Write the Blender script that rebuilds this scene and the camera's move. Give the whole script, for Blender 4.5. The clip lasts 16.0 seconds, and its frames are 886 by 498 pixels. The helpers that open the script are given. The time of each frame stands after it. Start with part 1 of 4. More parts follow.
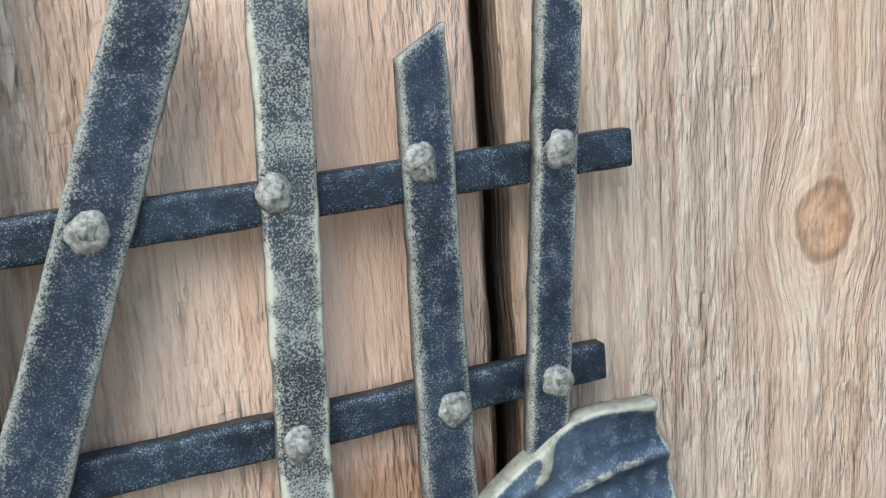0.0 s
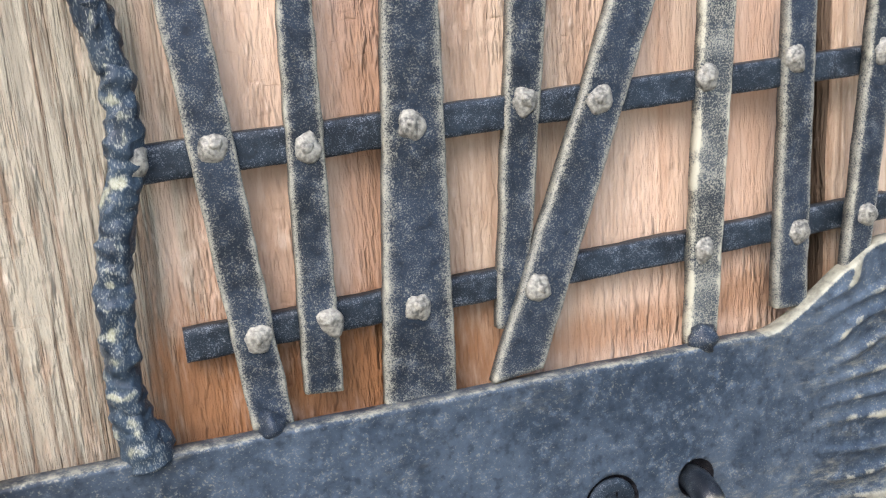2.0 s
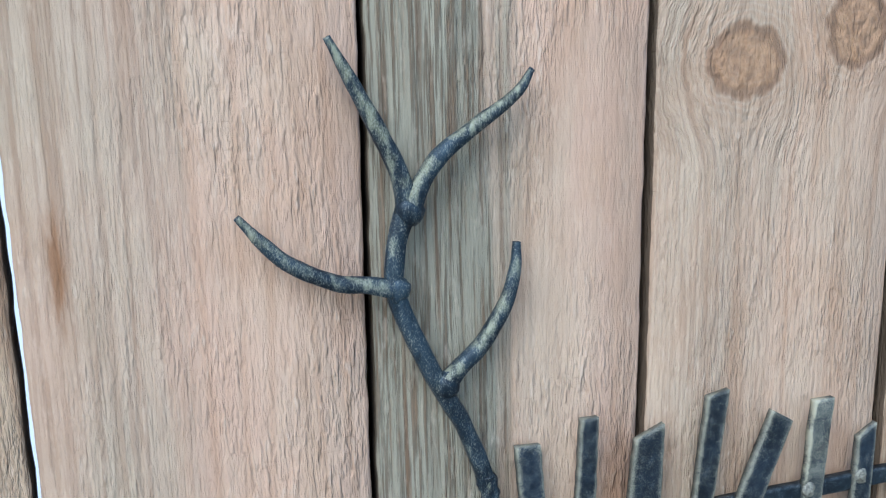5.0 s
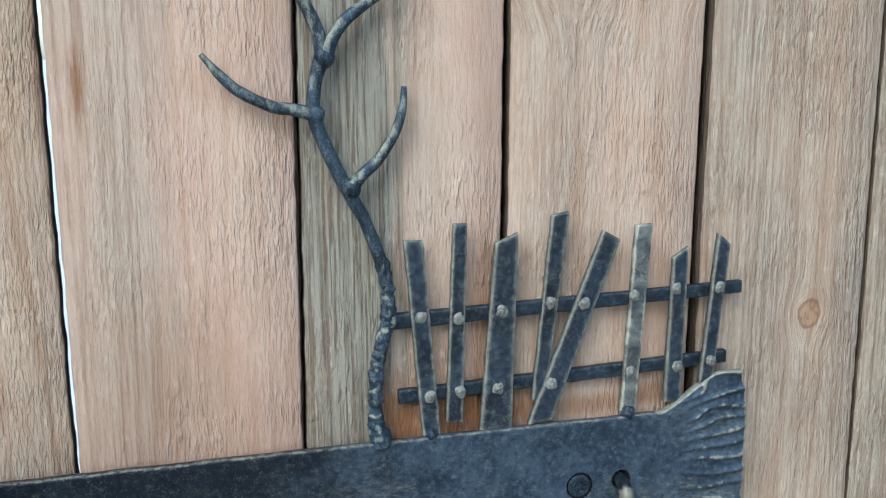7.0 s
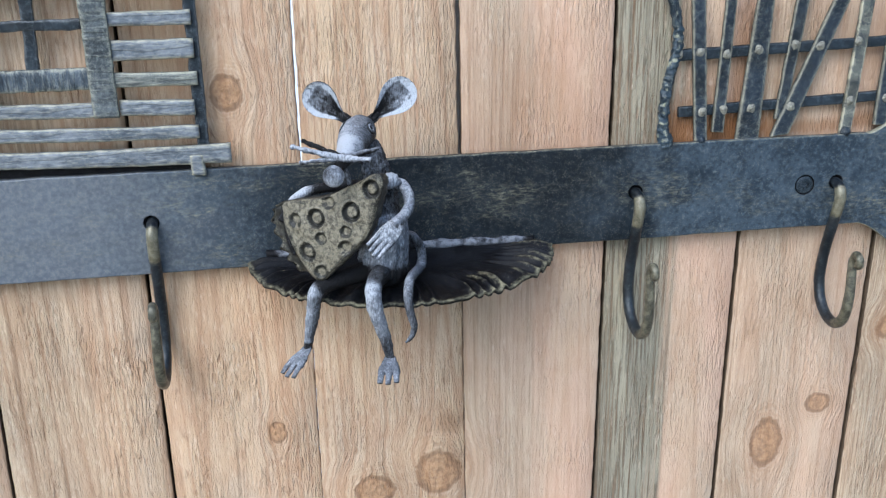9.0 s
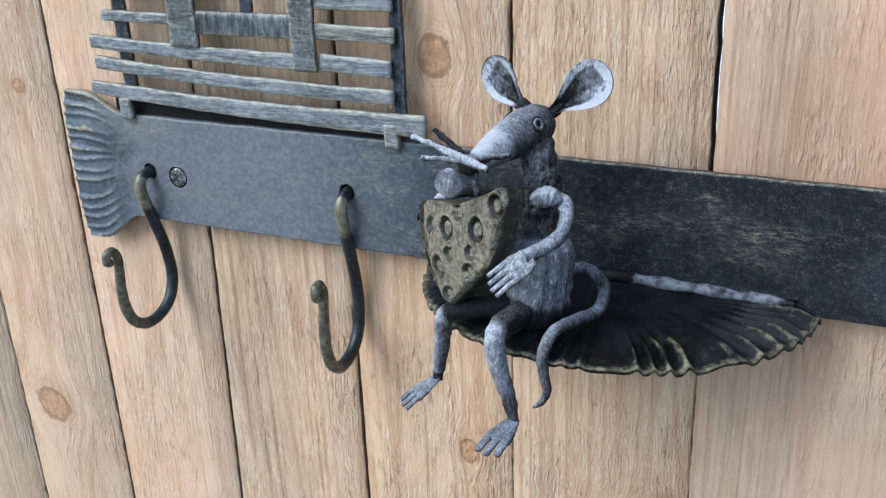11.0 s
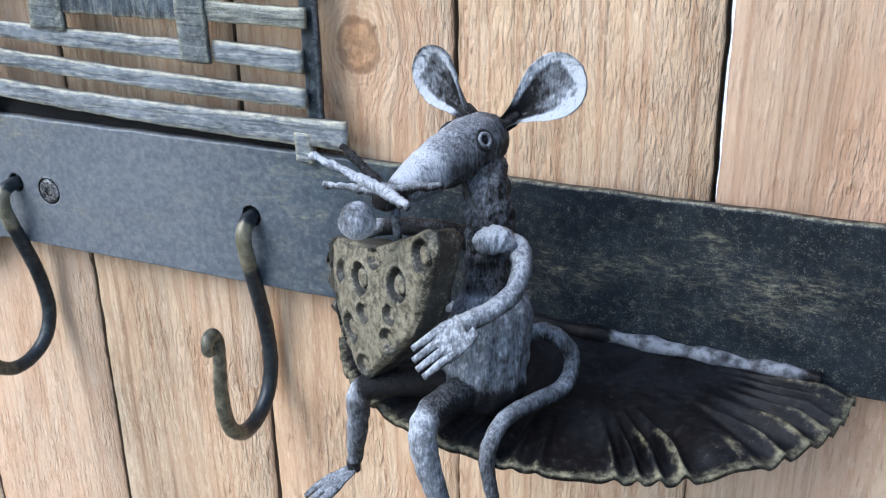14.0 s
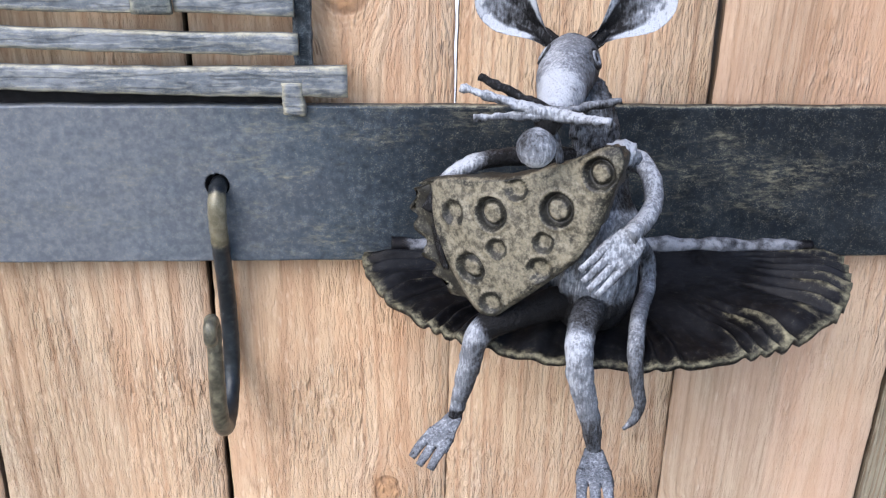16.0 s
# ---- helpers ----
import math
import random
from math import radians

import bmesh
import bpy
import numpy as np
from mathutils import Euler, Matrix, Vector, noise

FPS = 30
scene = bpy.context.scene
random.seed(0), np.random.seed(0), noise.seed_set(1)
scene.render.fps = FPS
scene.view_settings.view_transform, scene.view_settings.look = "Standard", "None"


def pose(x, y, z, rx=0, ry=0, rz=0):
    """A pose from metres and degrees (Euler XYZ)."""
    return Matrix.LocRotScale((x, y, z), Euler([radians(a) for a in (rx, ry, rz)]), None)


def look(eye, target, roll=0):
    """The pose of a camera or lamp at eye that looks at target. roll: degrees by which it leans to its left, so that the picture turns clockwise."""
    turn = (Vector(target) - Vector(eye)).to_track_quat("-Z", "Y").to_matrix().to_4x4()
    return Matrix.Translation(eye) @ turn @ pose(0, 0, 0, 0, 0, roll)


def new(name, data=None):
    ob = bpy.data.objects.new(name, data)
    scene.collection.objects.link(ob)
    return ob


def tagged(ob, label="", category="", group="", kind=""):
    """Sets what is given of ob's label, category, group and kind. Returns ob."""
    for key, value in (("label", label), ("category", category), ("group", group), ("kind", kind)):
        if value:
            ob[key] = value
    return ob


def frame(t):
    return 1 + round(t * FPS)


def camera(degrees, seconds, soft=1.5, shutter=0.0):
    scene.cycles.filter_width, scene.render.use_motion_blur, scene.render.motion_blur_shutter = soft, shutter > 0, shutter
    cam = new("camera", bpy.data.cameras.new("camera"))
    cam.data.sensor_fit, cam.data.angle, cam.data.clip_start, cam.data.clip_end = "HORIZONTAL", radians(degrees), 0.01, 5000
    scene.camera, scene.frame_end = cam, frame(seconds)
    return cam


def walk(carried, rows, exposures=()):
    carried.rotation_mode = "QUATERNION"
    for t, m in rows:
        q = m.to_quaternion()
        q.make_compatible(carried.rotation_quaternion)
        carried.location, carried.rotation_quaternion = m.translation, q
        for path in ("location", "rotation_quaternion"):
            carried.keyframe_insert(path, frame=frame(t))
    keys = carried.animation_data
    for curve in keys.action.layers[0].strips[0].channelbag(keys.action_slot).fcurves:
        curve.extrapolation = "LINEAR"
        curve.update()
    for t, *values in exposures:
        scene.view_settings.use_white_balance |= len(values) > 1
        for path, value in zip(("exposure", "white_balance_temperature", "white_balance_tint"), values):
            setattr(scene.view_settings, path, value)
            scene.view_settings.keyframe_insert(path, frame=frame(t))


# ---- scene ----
cam = camera(49.2, 16.0, soft=1.3)
EXPOSURES = [(0.0, 0.48, 5910, 7), (0.5, 0.65, 6360, 12), (1.5, 0.9, 6600, 17), (2.5, 0.72, 6560, 16), (3.0, 0.18, 6190, 7), (3.5, 0.13, 5670, 2), (4.2, 0.05, 5510, 3), (6.5, 0.03, 5310, 3), (7.0, 0.05, 5630, 3), (8.0, 0.25, 6160, 10), (9.0, 0.28, 5960, 7), (10.0, 0.25, 6020, 6), (13.0, 0.35, 5840, 5), (14.5, 0.6, 6090, 10), (15.0, 0.7, 6140, 12), (16.0, 0.5, 6440, 14)]
PATH = [
    (0, (0.253, -0.134, 0.102), (0.871, 1.724, -0.305), -4.4),
    (0.5, (0.232, -0.143, 0.092), (0.879, 1.702, -0.328), -4.7),
    (1, (0.205, -0.156, 0.107), (0.823, 1.686, -0.367), -4.8),
    (1.5, (0.182, -0.163, 0.104), (0.776, 1.685, -0.38), -4.7),
    (2, (0.165, -0.175, 0.103), (0.734, 1.678, -0.391), -4.2),
    (2.5, (0.138, -0.197, 0.11), (0.717, 1.652, -0.386), -3.3),
    (3, (0.112, -0.211, 0.143), (0.632, 1.666, -0.309), -3.4),
    (3.5, (0.101, -0.218, 0.172), (0.597, 1.682, -0.209), -3.4),
    (4, (0.089, -0.235, 0.205), (0.569, 1.675, -0.143), -3.0),
    (4.2, (0.074, -0.233, 0.233), (0.626, 1.631, -0.239), -1.8),
    (6.3, (0.085, -0.343, 0.226), (0.605, 1.559, -0.106), -0.2),
    (6.5, (0.087, -0.355, 0.217), (0.597, 1.546, -0.138), -0.2),
    (7, (0.088, -0.384, 0.187), (0.585, 1.514, -0.201), -0.2),
    (7.5, (0.076, -0.404, 0.162), (0.508, 1.495, -0.295), -0.3),
    (8, (0.031, -0.442, 0.15), (0.357, 1.459, -0.381), -0.9),
    (8.5, (-0.023, -0.509, 0.16), (0.321, 1.374, -0.418), 0.0),
    (9, (-0.041, -0.543, 0.166), (0.195, 1.324, -0.512), -1.0),
    (9.5, (-0.004, -0.495, 0.145), (-0.004, 1.378, -0.557), -1.9),
    (10, (0.084, -0.434, 0.156), (-0.379, 1.363, -0.588), -3.1),
    (10.2, (0.113, -0.422, 0.159), (-0.484, 1.329, -0.599), -2.6),
    (12.3, (0.113, -0.378, 0.156), (-0.793, 1.228, -0.617), -2.0),
    (12.5, (0.112, -0.369, 0.153), (-0.781, 1.243, -0.624), -1.8),
    (13, (0.108, -0.35, 0.144), (-0.748, 1.283, -0.631), -1.0),
    (13.5, (0.104, -0.332, 0.136), (-0.73, 1.315, -0.635), -1.0),
    (14, (0.085, -0.305, 0.138), (-0.699, 1.357, -0.651), -0.9),
    (14.5, (0.042, -0.272, 0.152), (-0.702, 1.339, -0.772), -2.1),
    (15, (-0.009, -0.261, 0.142), (-0.612, 1.401, -0.792), -2.6),
    (15.5, (-0.052, -0.278, 0.129), (-0.243, 1.507, -0.753), 0.1),
    (16, (-0.067, -0.335, 0.127), (-0.011, 1.472, -0.728), 1.0),
]
walk(cam, [(t, look(eye, target, roll)) for t, eye, target, roll in PATH], EXPOSURES)

# ---- world and light ----
SUN_TO = Vector((-0.44, -0.58, 0.69)).normalized()
world = bpy.data.worlds.new("overcast_sky")
world.use_nodes = True
scene.world = world
wn = world.node_tree
sky = wn.nodes.new("ShaderNodeTexSky")
sky.sky_type = "NISHITA"
sky.sun_disc = False
sky.sun_elevation = math.asin(SUN_TO.z)
sky.sun_rotation = math.atan2(SUN_TO.x, SUN_TO.y) % (2 * math.pi)
sky.air_density, sky.dust_density, sky.ozone_density = 1.0, 1.2, 1.5
wn.links.new(sky.outputs[0], wn.nodes["Background"].inputs[0])
wn.nodes["Background"].inputs[1].default_value = 0.24
sun_data = bpy.data.lights.new("sun", "SUN")
sun_data.energy, sun_data.angle, sun_data.color = 2.6, radians(46), (1.0, 0.975, 0.94)
sun = new("sun", sun_data)
sun.matrix_world = look(SUN_TO * 5, (0, 0, 0))

# ---- materials ----
MM = 0.001


class Nodes:
    """Short hand for building one node material."""

    def __init__(self, name):
        self.m = bpy.data.materials.new(name)
        self.m.use_nodes = True
        self.t = self.m.node_tree
        self.bsdf = self.t.nodes["Principled BSDF"]

    def put(self, socket, value):
        if isinstance(value, bpy.types.NodeSocket):
            self.t.links.new(value, socket)
        else:
            socket.default_value = value

    def node(self, kind, ins=(), out=0, **props):
        n = self.t.nodes.new("ShaderNode" + kind)
        for k, v in props.items():
            setattr(n, k, v)
        for k, v in (ins.items() if isinstance(ins, dict) else enumerate(ins)):
            self.put(n.inputs[k], v)
        return n.outputs[out]

    def math(self, op, a, b=0.0, c=0.0, clamp=False):
        return self.node("Math", (a, b, c), operation=op, use_clamp=clamp)

    def ramp(self, x, lo, hi, a=0.0, b=1.0):
        return self.node("MapRange", (x, lo, hi, a, b), interpolation_type="SMOOTHSTEP")

    def mix(self, f, a, b, how="MIX"):
        n = self.t.nodes.new("ShaderNodeMix")
        n.data_type, n.blend_type = "RGBA", how
        for k, v in ((0, f), (6, a), (7, b)):
            self.put(n.inputs[k], v)
        return n.outputs[2]

    def noise(self, vec, scale, detail=4.0, rough=0.55, w=None):
        n = self.t.nodes.new("ShaderNodeTexNoise")
        if w is not None:
            n.noise_dimensions = "4D"
            self.put(n.inputs["W"], w)
        for k, v in (("Vector", vec), ("Scale", scale), ("Detail", detail), ("Roughness", rough)):
            self.put(n.inputs[k], v)
        return n.outputs[0]

    def stretch(self, vec, x, y, z):
        return self.node("VectorMath", (vec, (x, y, z)), operation="MULTIPLY")

    def finish(self, color, rough, metal=0.0, height=None, strength=0.5, distance=0.0005, spec=0.5):
        self.put(self.bsdf.inputs["Base Color"], color)
        self.put(self.bsdf.inputs["Roughness"], rough)
        self.put(self.bsdf.inputs["Metallic"], metal)
        self.put(self.bsdf.inputs["Specular IOR Level"], spec)
        if height is not None:
            b = self.node("Bump", {"Height": height, "Strength": strength, "Distance": distance})
            self.put(self.bsdf.inputs["Normal"], b)
        return self.m


def rgb(r, g, b):
    return (r, g, b, 1.0)


# knots of the fence boards: x, z, half width, half height in millimetres
KNOTS = [(-91.5, 68, 8, 9.5), (367, 68, 5.5, 6.5), (248, 224, 12, 10), (287, 233, 10, 11), (247, -185, 10, 17), (281, -158, 8, 7),
         (22, -186, 13, 15), (-402, -195, 14, 12), (-372, 34, 5, 4), (-20, -196, 12, 10), (-79, -147, 5, 7), (330, -105, 13, 9)]

# rust-brown stains, and contact shade painted likewise behind the picket feet: x, z, half width, half height in
# millimetres, strength
STAINS_SHADE = [(86, 30, 62, 88, 0.34), (170, 32, 14, 26, 0.9), (200, 34, 34, 20, 0.95), (206, 72, 8, 60, 0.55), (228, 34, 14, 12, 0.6), (290, 36, 26, 7, 0.6), (49, 177, 2.6, 19, 0.75), (-139, -60, 4, 45, 0.6), (-96, 40, 10, 12, 0.35), (30, -150, 12, 10, 0.4), (255, 33, 26, 6, 0.6)]


def wood_material():
    n = Nodes("rough_sawn_cedar")
    obj = n.node("TexCoord", out=3)
    pos = n.node("NewGeometry", out=0)
    info = n.t.nodes.new("ShaderNodeObjectInfo")
    tint = n.t.nodes.new("ShaderNodeSeparateColor")
    n.put(tint.inputs[0], info.outputs["Color"])
    rnd = n.math("MULTIPLY", info.outputs["Random"], 37.0)
    xyz = n.t.nodes.new("ShaderNodeSeparateXYZ")
    n.put(xyz.inputs[0], pos)
    px, pz = xyz.outputs[0], xyz.outputs[2]
    shift, knot, ring = 0.0, 0.0, 0.0
    wob = n.math("MULTIPLY", n.math("SUBTRACT", n.noise(pos, 150.0, 2.0), 0.5), 0.6)
    for kx, kz, rx, rz in KNOTS:
        dx = n.math("SUBTRACT", px, kx * MM)
        ax = n.math("DIVIDE", dx, rx * MM)
        az = n.math("DIVIDE", n.math("SUBTRACT", pz, kz * MM), rz * MM)
        d = n.math("ADD", n.math("SQRT", n.math("ADD", n.math("MULTIPLY", ax, ax), n.math("MULTIPLY", az, az))), wob)
        near = n.ramp(d, 0.4, 3.6, 1.0, 0.0)
        shift = n.math("ADD", shift, n.math("MULTIPLY", n.math("MULTIPLY", dx, near), -0.65))
        inside = n.ramp(d, 0.75, 1.25, 1.0, 0.0)
        knot = n.math("MAXIMUM", knot, inside)
        ring = n.math("ADD", ring, n.math("MULTIPLY", n.ramp(d, 1.2, 2.6, 1.0, 0.0), n.math("MULTIPLY", n.math("SINE", n.math("MULTIPLY", d, 13.0)), 0.5)))
    comb = n.node("CombineXYZ", (shift, 0.0, 0.0))
    vec = n.node("VectorMath", (obj, comb), operation="ADD")
    slow = n.noise(n.stretch(vec, 9, 9, 2.2), 1.0, 2.0, w=rnd)
    lean = n.node("CombineXYZ", (n.math("MULTIPLY", slow, 0.008), 0.0, 0.0))
    vec = n.node("VectorMath", (vec, lean), operation="ADD")
    bands = n.noise(n.stretch(vec, 60, 60, 1.6), 1.0, 4.0, 0.6, w=rnd)
    rings = n.noise(n.stretch(vec, 24, 24, 0.8), 1.0, 1.0, 0.4, w=n.math("ADD", rnd, 5.0))
    rings = n.math("ADD", n.math("MULTIPLY", rings, 34.0), n.math("MULTIPLY", bands, 1.2))
    late = n.ramp(n.math("PINGPONG", rings, 1.0), 0.58, 0.94)
    grain = n.noise(n.stretch(vec, 640, 640, 17.0), 1.0, 5.0, 0.62, w=rnd)
    line = n.ramp(n.noise(n.stretch(vec, 850, 850, 26.0), 1.0, 3.0, 0.55, w=n.math("ADD", rnd, 50.0)), 0.54, 0.62)
    check = n.ramp(n.noise(n.stretch(vec, 330, 330, 7.0), 1.0, 2.0, 0.5, w=n.math("ADD", rnd, 70.0)), 0.62, 0.67)
    tick = n.ramp(n.noise(n.stretch(vec, 190, 190, 1100.0), 1.0, 2.0, 0.5, w=n.math("ADD", rnd, 60.0)), 0.60, 0.70)
    fibre = n.noise(n.stretch(vec, 760, 760, 150.0), 1.0, 3.0, 0.6, w=rnd)
    torn = n.ramp(n.noise(n.stretch(vec, 520, 520, 105.0), 1.0, 2.0, 0.5, w=n.math("ADD", rnd, 9.0)), 0.57, 0.68)
    fleck = n.noise(n.stretch(vec, 560, 560, 125.0), 1.0, 2.0, 0.55, w=n.math("ADD", rnd, 21.0))
    saw = n.noise(n.stretch(vec, 45, 45, 520.0), 1.0, 3.0, 0.6, w=rnd)
    blotch = n.noise(n.stretch(vec, 26, 26, 8.0), 1.0, 3.0, 0.6, w=n.math("ADD", rnd, 3.0))
    cloud = n.noise(n.stretch(vec, 70, 70, 30.0), 1.0, 4.0, 0.6, w=n.math("ADD", rnd, 14.0))
    rough_ = n.ramp(n.noise(n.stretch(vec, 30, 30, 18.0), 1.0, 3.0, 0.6, w=n.math("ADD", rnd, 30.0)), 0.36, 0.64)
    ox = n.t.nodes.new("ShaderNodeSeparateXYZ")
    n.put(ox.inputs[0], obj)
    straw = n.math("SUBTRACT", 1.0, tint.outputs[2], clamp=True)
    # fresh heartwood, from straw to salmon
    fresh = n.mix(tint.outputs[2], rgb(0.60, 0.430, 0.275), rgb(0.60, 0.392, 0.285))
    fresh = n.mix(n.ramp(blotch, 0.35, 0.68), fresh, rgb(0.57, 0.418, 0.30))
    fresh = n.mix(n.math("MULTIPLY", n.ramp(bands, 0.48, 0.68), n.math("ADD", 0.14, n.math("MULTIPLY", straw, 0.36))), fresh, rgb(0.49, 0.305, 0.185))
    fresh = n.mix(n.math("MULTIPLY", n.ramp(cloud, 0.46, 0.66), n.math("ADD", 0.28, n.math("MULTIPLY", straw, 0.35))), fresh, rgb(0.51, 0.315, 0.195))
    fresh = n.mix(n.math("MULTIPLY", n.ramp(cloud, 0.48, 0.30), 0.3), fresh, rgb(0.69, 0.51, 0.36))
    fresh = n.mix(n.math("MULTIPLY", late, n.math("ADD", 0.24, n.math("MULTIPLY", straw, 0.42))), fresh, rgb(0.43, 0.25, 0.15))
    # weathered sapwood
    grey = n.mix(n.ramp(bands, 0.38, 0.62), rgb(0.375, 0.338, 0.25), rgb(0.275, 0.248, 0.186))
    grey = n.mix(n.math("MULTIPLY", n.ramp(cloud, 0.44, 0.66), 0.5), grey, rgb(0.25, 0.222, 0.165))
    grey = n.mix(n.math("MULTIPLY", late, 0.42), grey, rgb(0.17, 0.148, 0.11))
    grey = n.mix(n.math("MULTIPLY", n.ramp(grain, 0.49, 0.58), 0.82), grey, rgb(0.10, 0.086, 0.064))
    side = n.math("ADD", ox.outputs[0], n.math("MULTIPLY", n.math("SUBTRACT", bands, 0.5), 0.09))
    side = n.ramp(side, -0.010, 0.010)
    worn = n.math("ADD", n.math("MULTIPLY", tint.outputs[0], n.math("SUBTRACT", 1.0, side)), n.math("MULTIPLY", tint.outputs[1], side))
    worn = n.math("ADD", worn, n.math("MULTIPLY", n.math("SUBTRACT", blotch, 0.46), n.math("MULTIPLY", n.math("ADD", worn, 0.22), 0.9, clamp=True)), clamp=True)
    col = n.mix(worn, fresh, grey)
    col = n.mix(n.math("MULTIPLY", n.math("MULTIPLY", n.ramp(grain, 0.52, 0.70), n.math("ADD", n.math("MULTIPLY", worn, 0.68), 0.04)), 0.8), col, rgb(0.30, 0.19, 0.115))
    col = n.mix(n.math("MULTIPLY", line, n.math("ADD", n.math("ADD", 0.07, n.math("MULTIPLY", straw, 0.15)), n.math("MULTIPLY", worn, 0.16))), col, rgb(0.27, 0.165, 0.095))
    col = n.mix(n.math("MULTIPLY", check, n.math("MULTIPLY", n.math("MAXIMUM", worn, straw), 0.5)), col, rgb(0.16, 0.095, 0.055))
    col = n.mix(n.math("MULTIPLY", n.math("MULTIPLY", tick, rough_), 0.13), col, rgb(0.24, 0.15, 0.09))
    col = n.mix(n.math("MULTIPLY", n.math("MULTIPLY", torn, n.math("ADD", n.math("MULTIPLY", rough_, 0.75), 0.25)), n.math("ADD", 0.22, n.math("MULTIPLY", straw, 0.5))), col, rgb(0.27, 0.155, 0.092))
    col = n.mix(n.math("MULTIPLY", n.ramp(fibre, 0.46, 0.28), n.math("ADD", 0.16, n.math("MULTIPLY", straw, 0.2))), col, rgb(0.76, 0.61, 0.47))
    col = n.mix(n.math("MULTIPLY", n.math("MULTIPLY", n.ramp(fleck, 0.60, 0.72), rough_), 0.34), col, rgb(0.82, 0.69, 0.55))
    col = n.mix(n.math("MULTIPLY", n.math("ABSOLUTE", ring), 0.6), col, rgb(0.36, 0.20, 0.105))
    for sx, sz, rx, rz, much in STAINS_SHADE:
        ax = n.math("DIVIDE", n.math("SUBTRACT", px, sx * MM), rx * MM)
        az = n.math("DIVIDE", n.math("SUBTRACT", pz, sz * MM), rz * MM)
        d = n.math("SQRT", n.math("ADD", n.math("MULTIPLY", ax, ax), n.math("MULTIPLY", az, az)))
        d = n.math("ADD", d, n.math("MULTIPLY", n.math("SUBTRACT", fibre, 0.5), 1.2))
        col = n.mix(n.math("MULTIPLY", n.ramp(d, 0.25, 1.2, 1.0, 0.0), much), col, rgb(0.235, 0.105, 0.042))
    core = n.mix(n.ramp(n.noise(pos, 240.0, 4.0, 0.6), 0.36, 0.66), rgb(0.43, 0.235, 0.115), rgb(0.21, 0.105, 0.05))
    col = n.mix(n.math("MULTIPLY", knot, 0.62), col, core)
    lip = n.math("MULTIPLY", knot, n.math("SUBTRACT", 1.0, knot))
    col = n.mix(n.math("MULTIPLY", lip, 2.0, clamp=True), col, rgb(0.12, 0.055, 0.028))
    h = n.math("ADD", n.math("MULTIPLY", grain, n.math("ADD", 0.05, n.math("MULTIPLY", worn, 0.9))), n.math("MULTIPLY", n.ramp(fibre, 0.36, 0.62), n.math("MULTIPLY", n.math("ADD", 0.22, n.math("MULTIPLY", rough_, 0.30)), n.math("ADD", 0.5, n.math("MULTIPLY", straw, 0.9)))))
    h = n.math("SUBTRACT", h, n.math("MULTIPLY", n.math("MULTIPLY", torn, rough_), n.math("ADD", 0.26, n.math("MULTIPLY", straw, 0.3))))
    h = n.math("SUBTRACT", h, n.math("ADD", n.math("MULTIPLY", n.math("MULTIPLY", line, worn), 0.3), n.math("MULTIPLY", n.math("MULTIPLY", tick, rough_), 0.07)))
    h = n.math("SUBTRACT", h, n.math("MULTIPLY", late, n.math("ADD", 0.04, n.math("MULTIPLY", worn, 0.35))))
    h = n.math("ADD", h, n.math("MULTIPLY", n.math("MULTIPLY", n.ramp(fleck, 0.44, 0.66), rough_), 0.5))
    h = n.math("ADD", h, n.math("ADD", n.math("MULTIPLY", saw, 0.22), n.math("MULTIPLY", n.noise(n.stretch(vec, 170, 170, 40.0), 1.0, 2.0, w=rnd), 0.35)))
    # board sides weathered brown, deepened so the joints' shade is in the colour
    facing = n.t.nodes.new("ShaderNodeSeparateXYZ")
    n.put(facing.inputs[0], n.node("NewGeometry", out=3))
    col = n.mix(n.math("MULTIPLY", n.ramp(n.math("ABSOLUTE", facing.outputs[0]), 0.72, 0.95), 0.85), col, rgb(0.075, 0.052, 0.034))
    return n.finish(col, 0.88, 0.0, h, 1.0, 0.0009, spec=0.2)


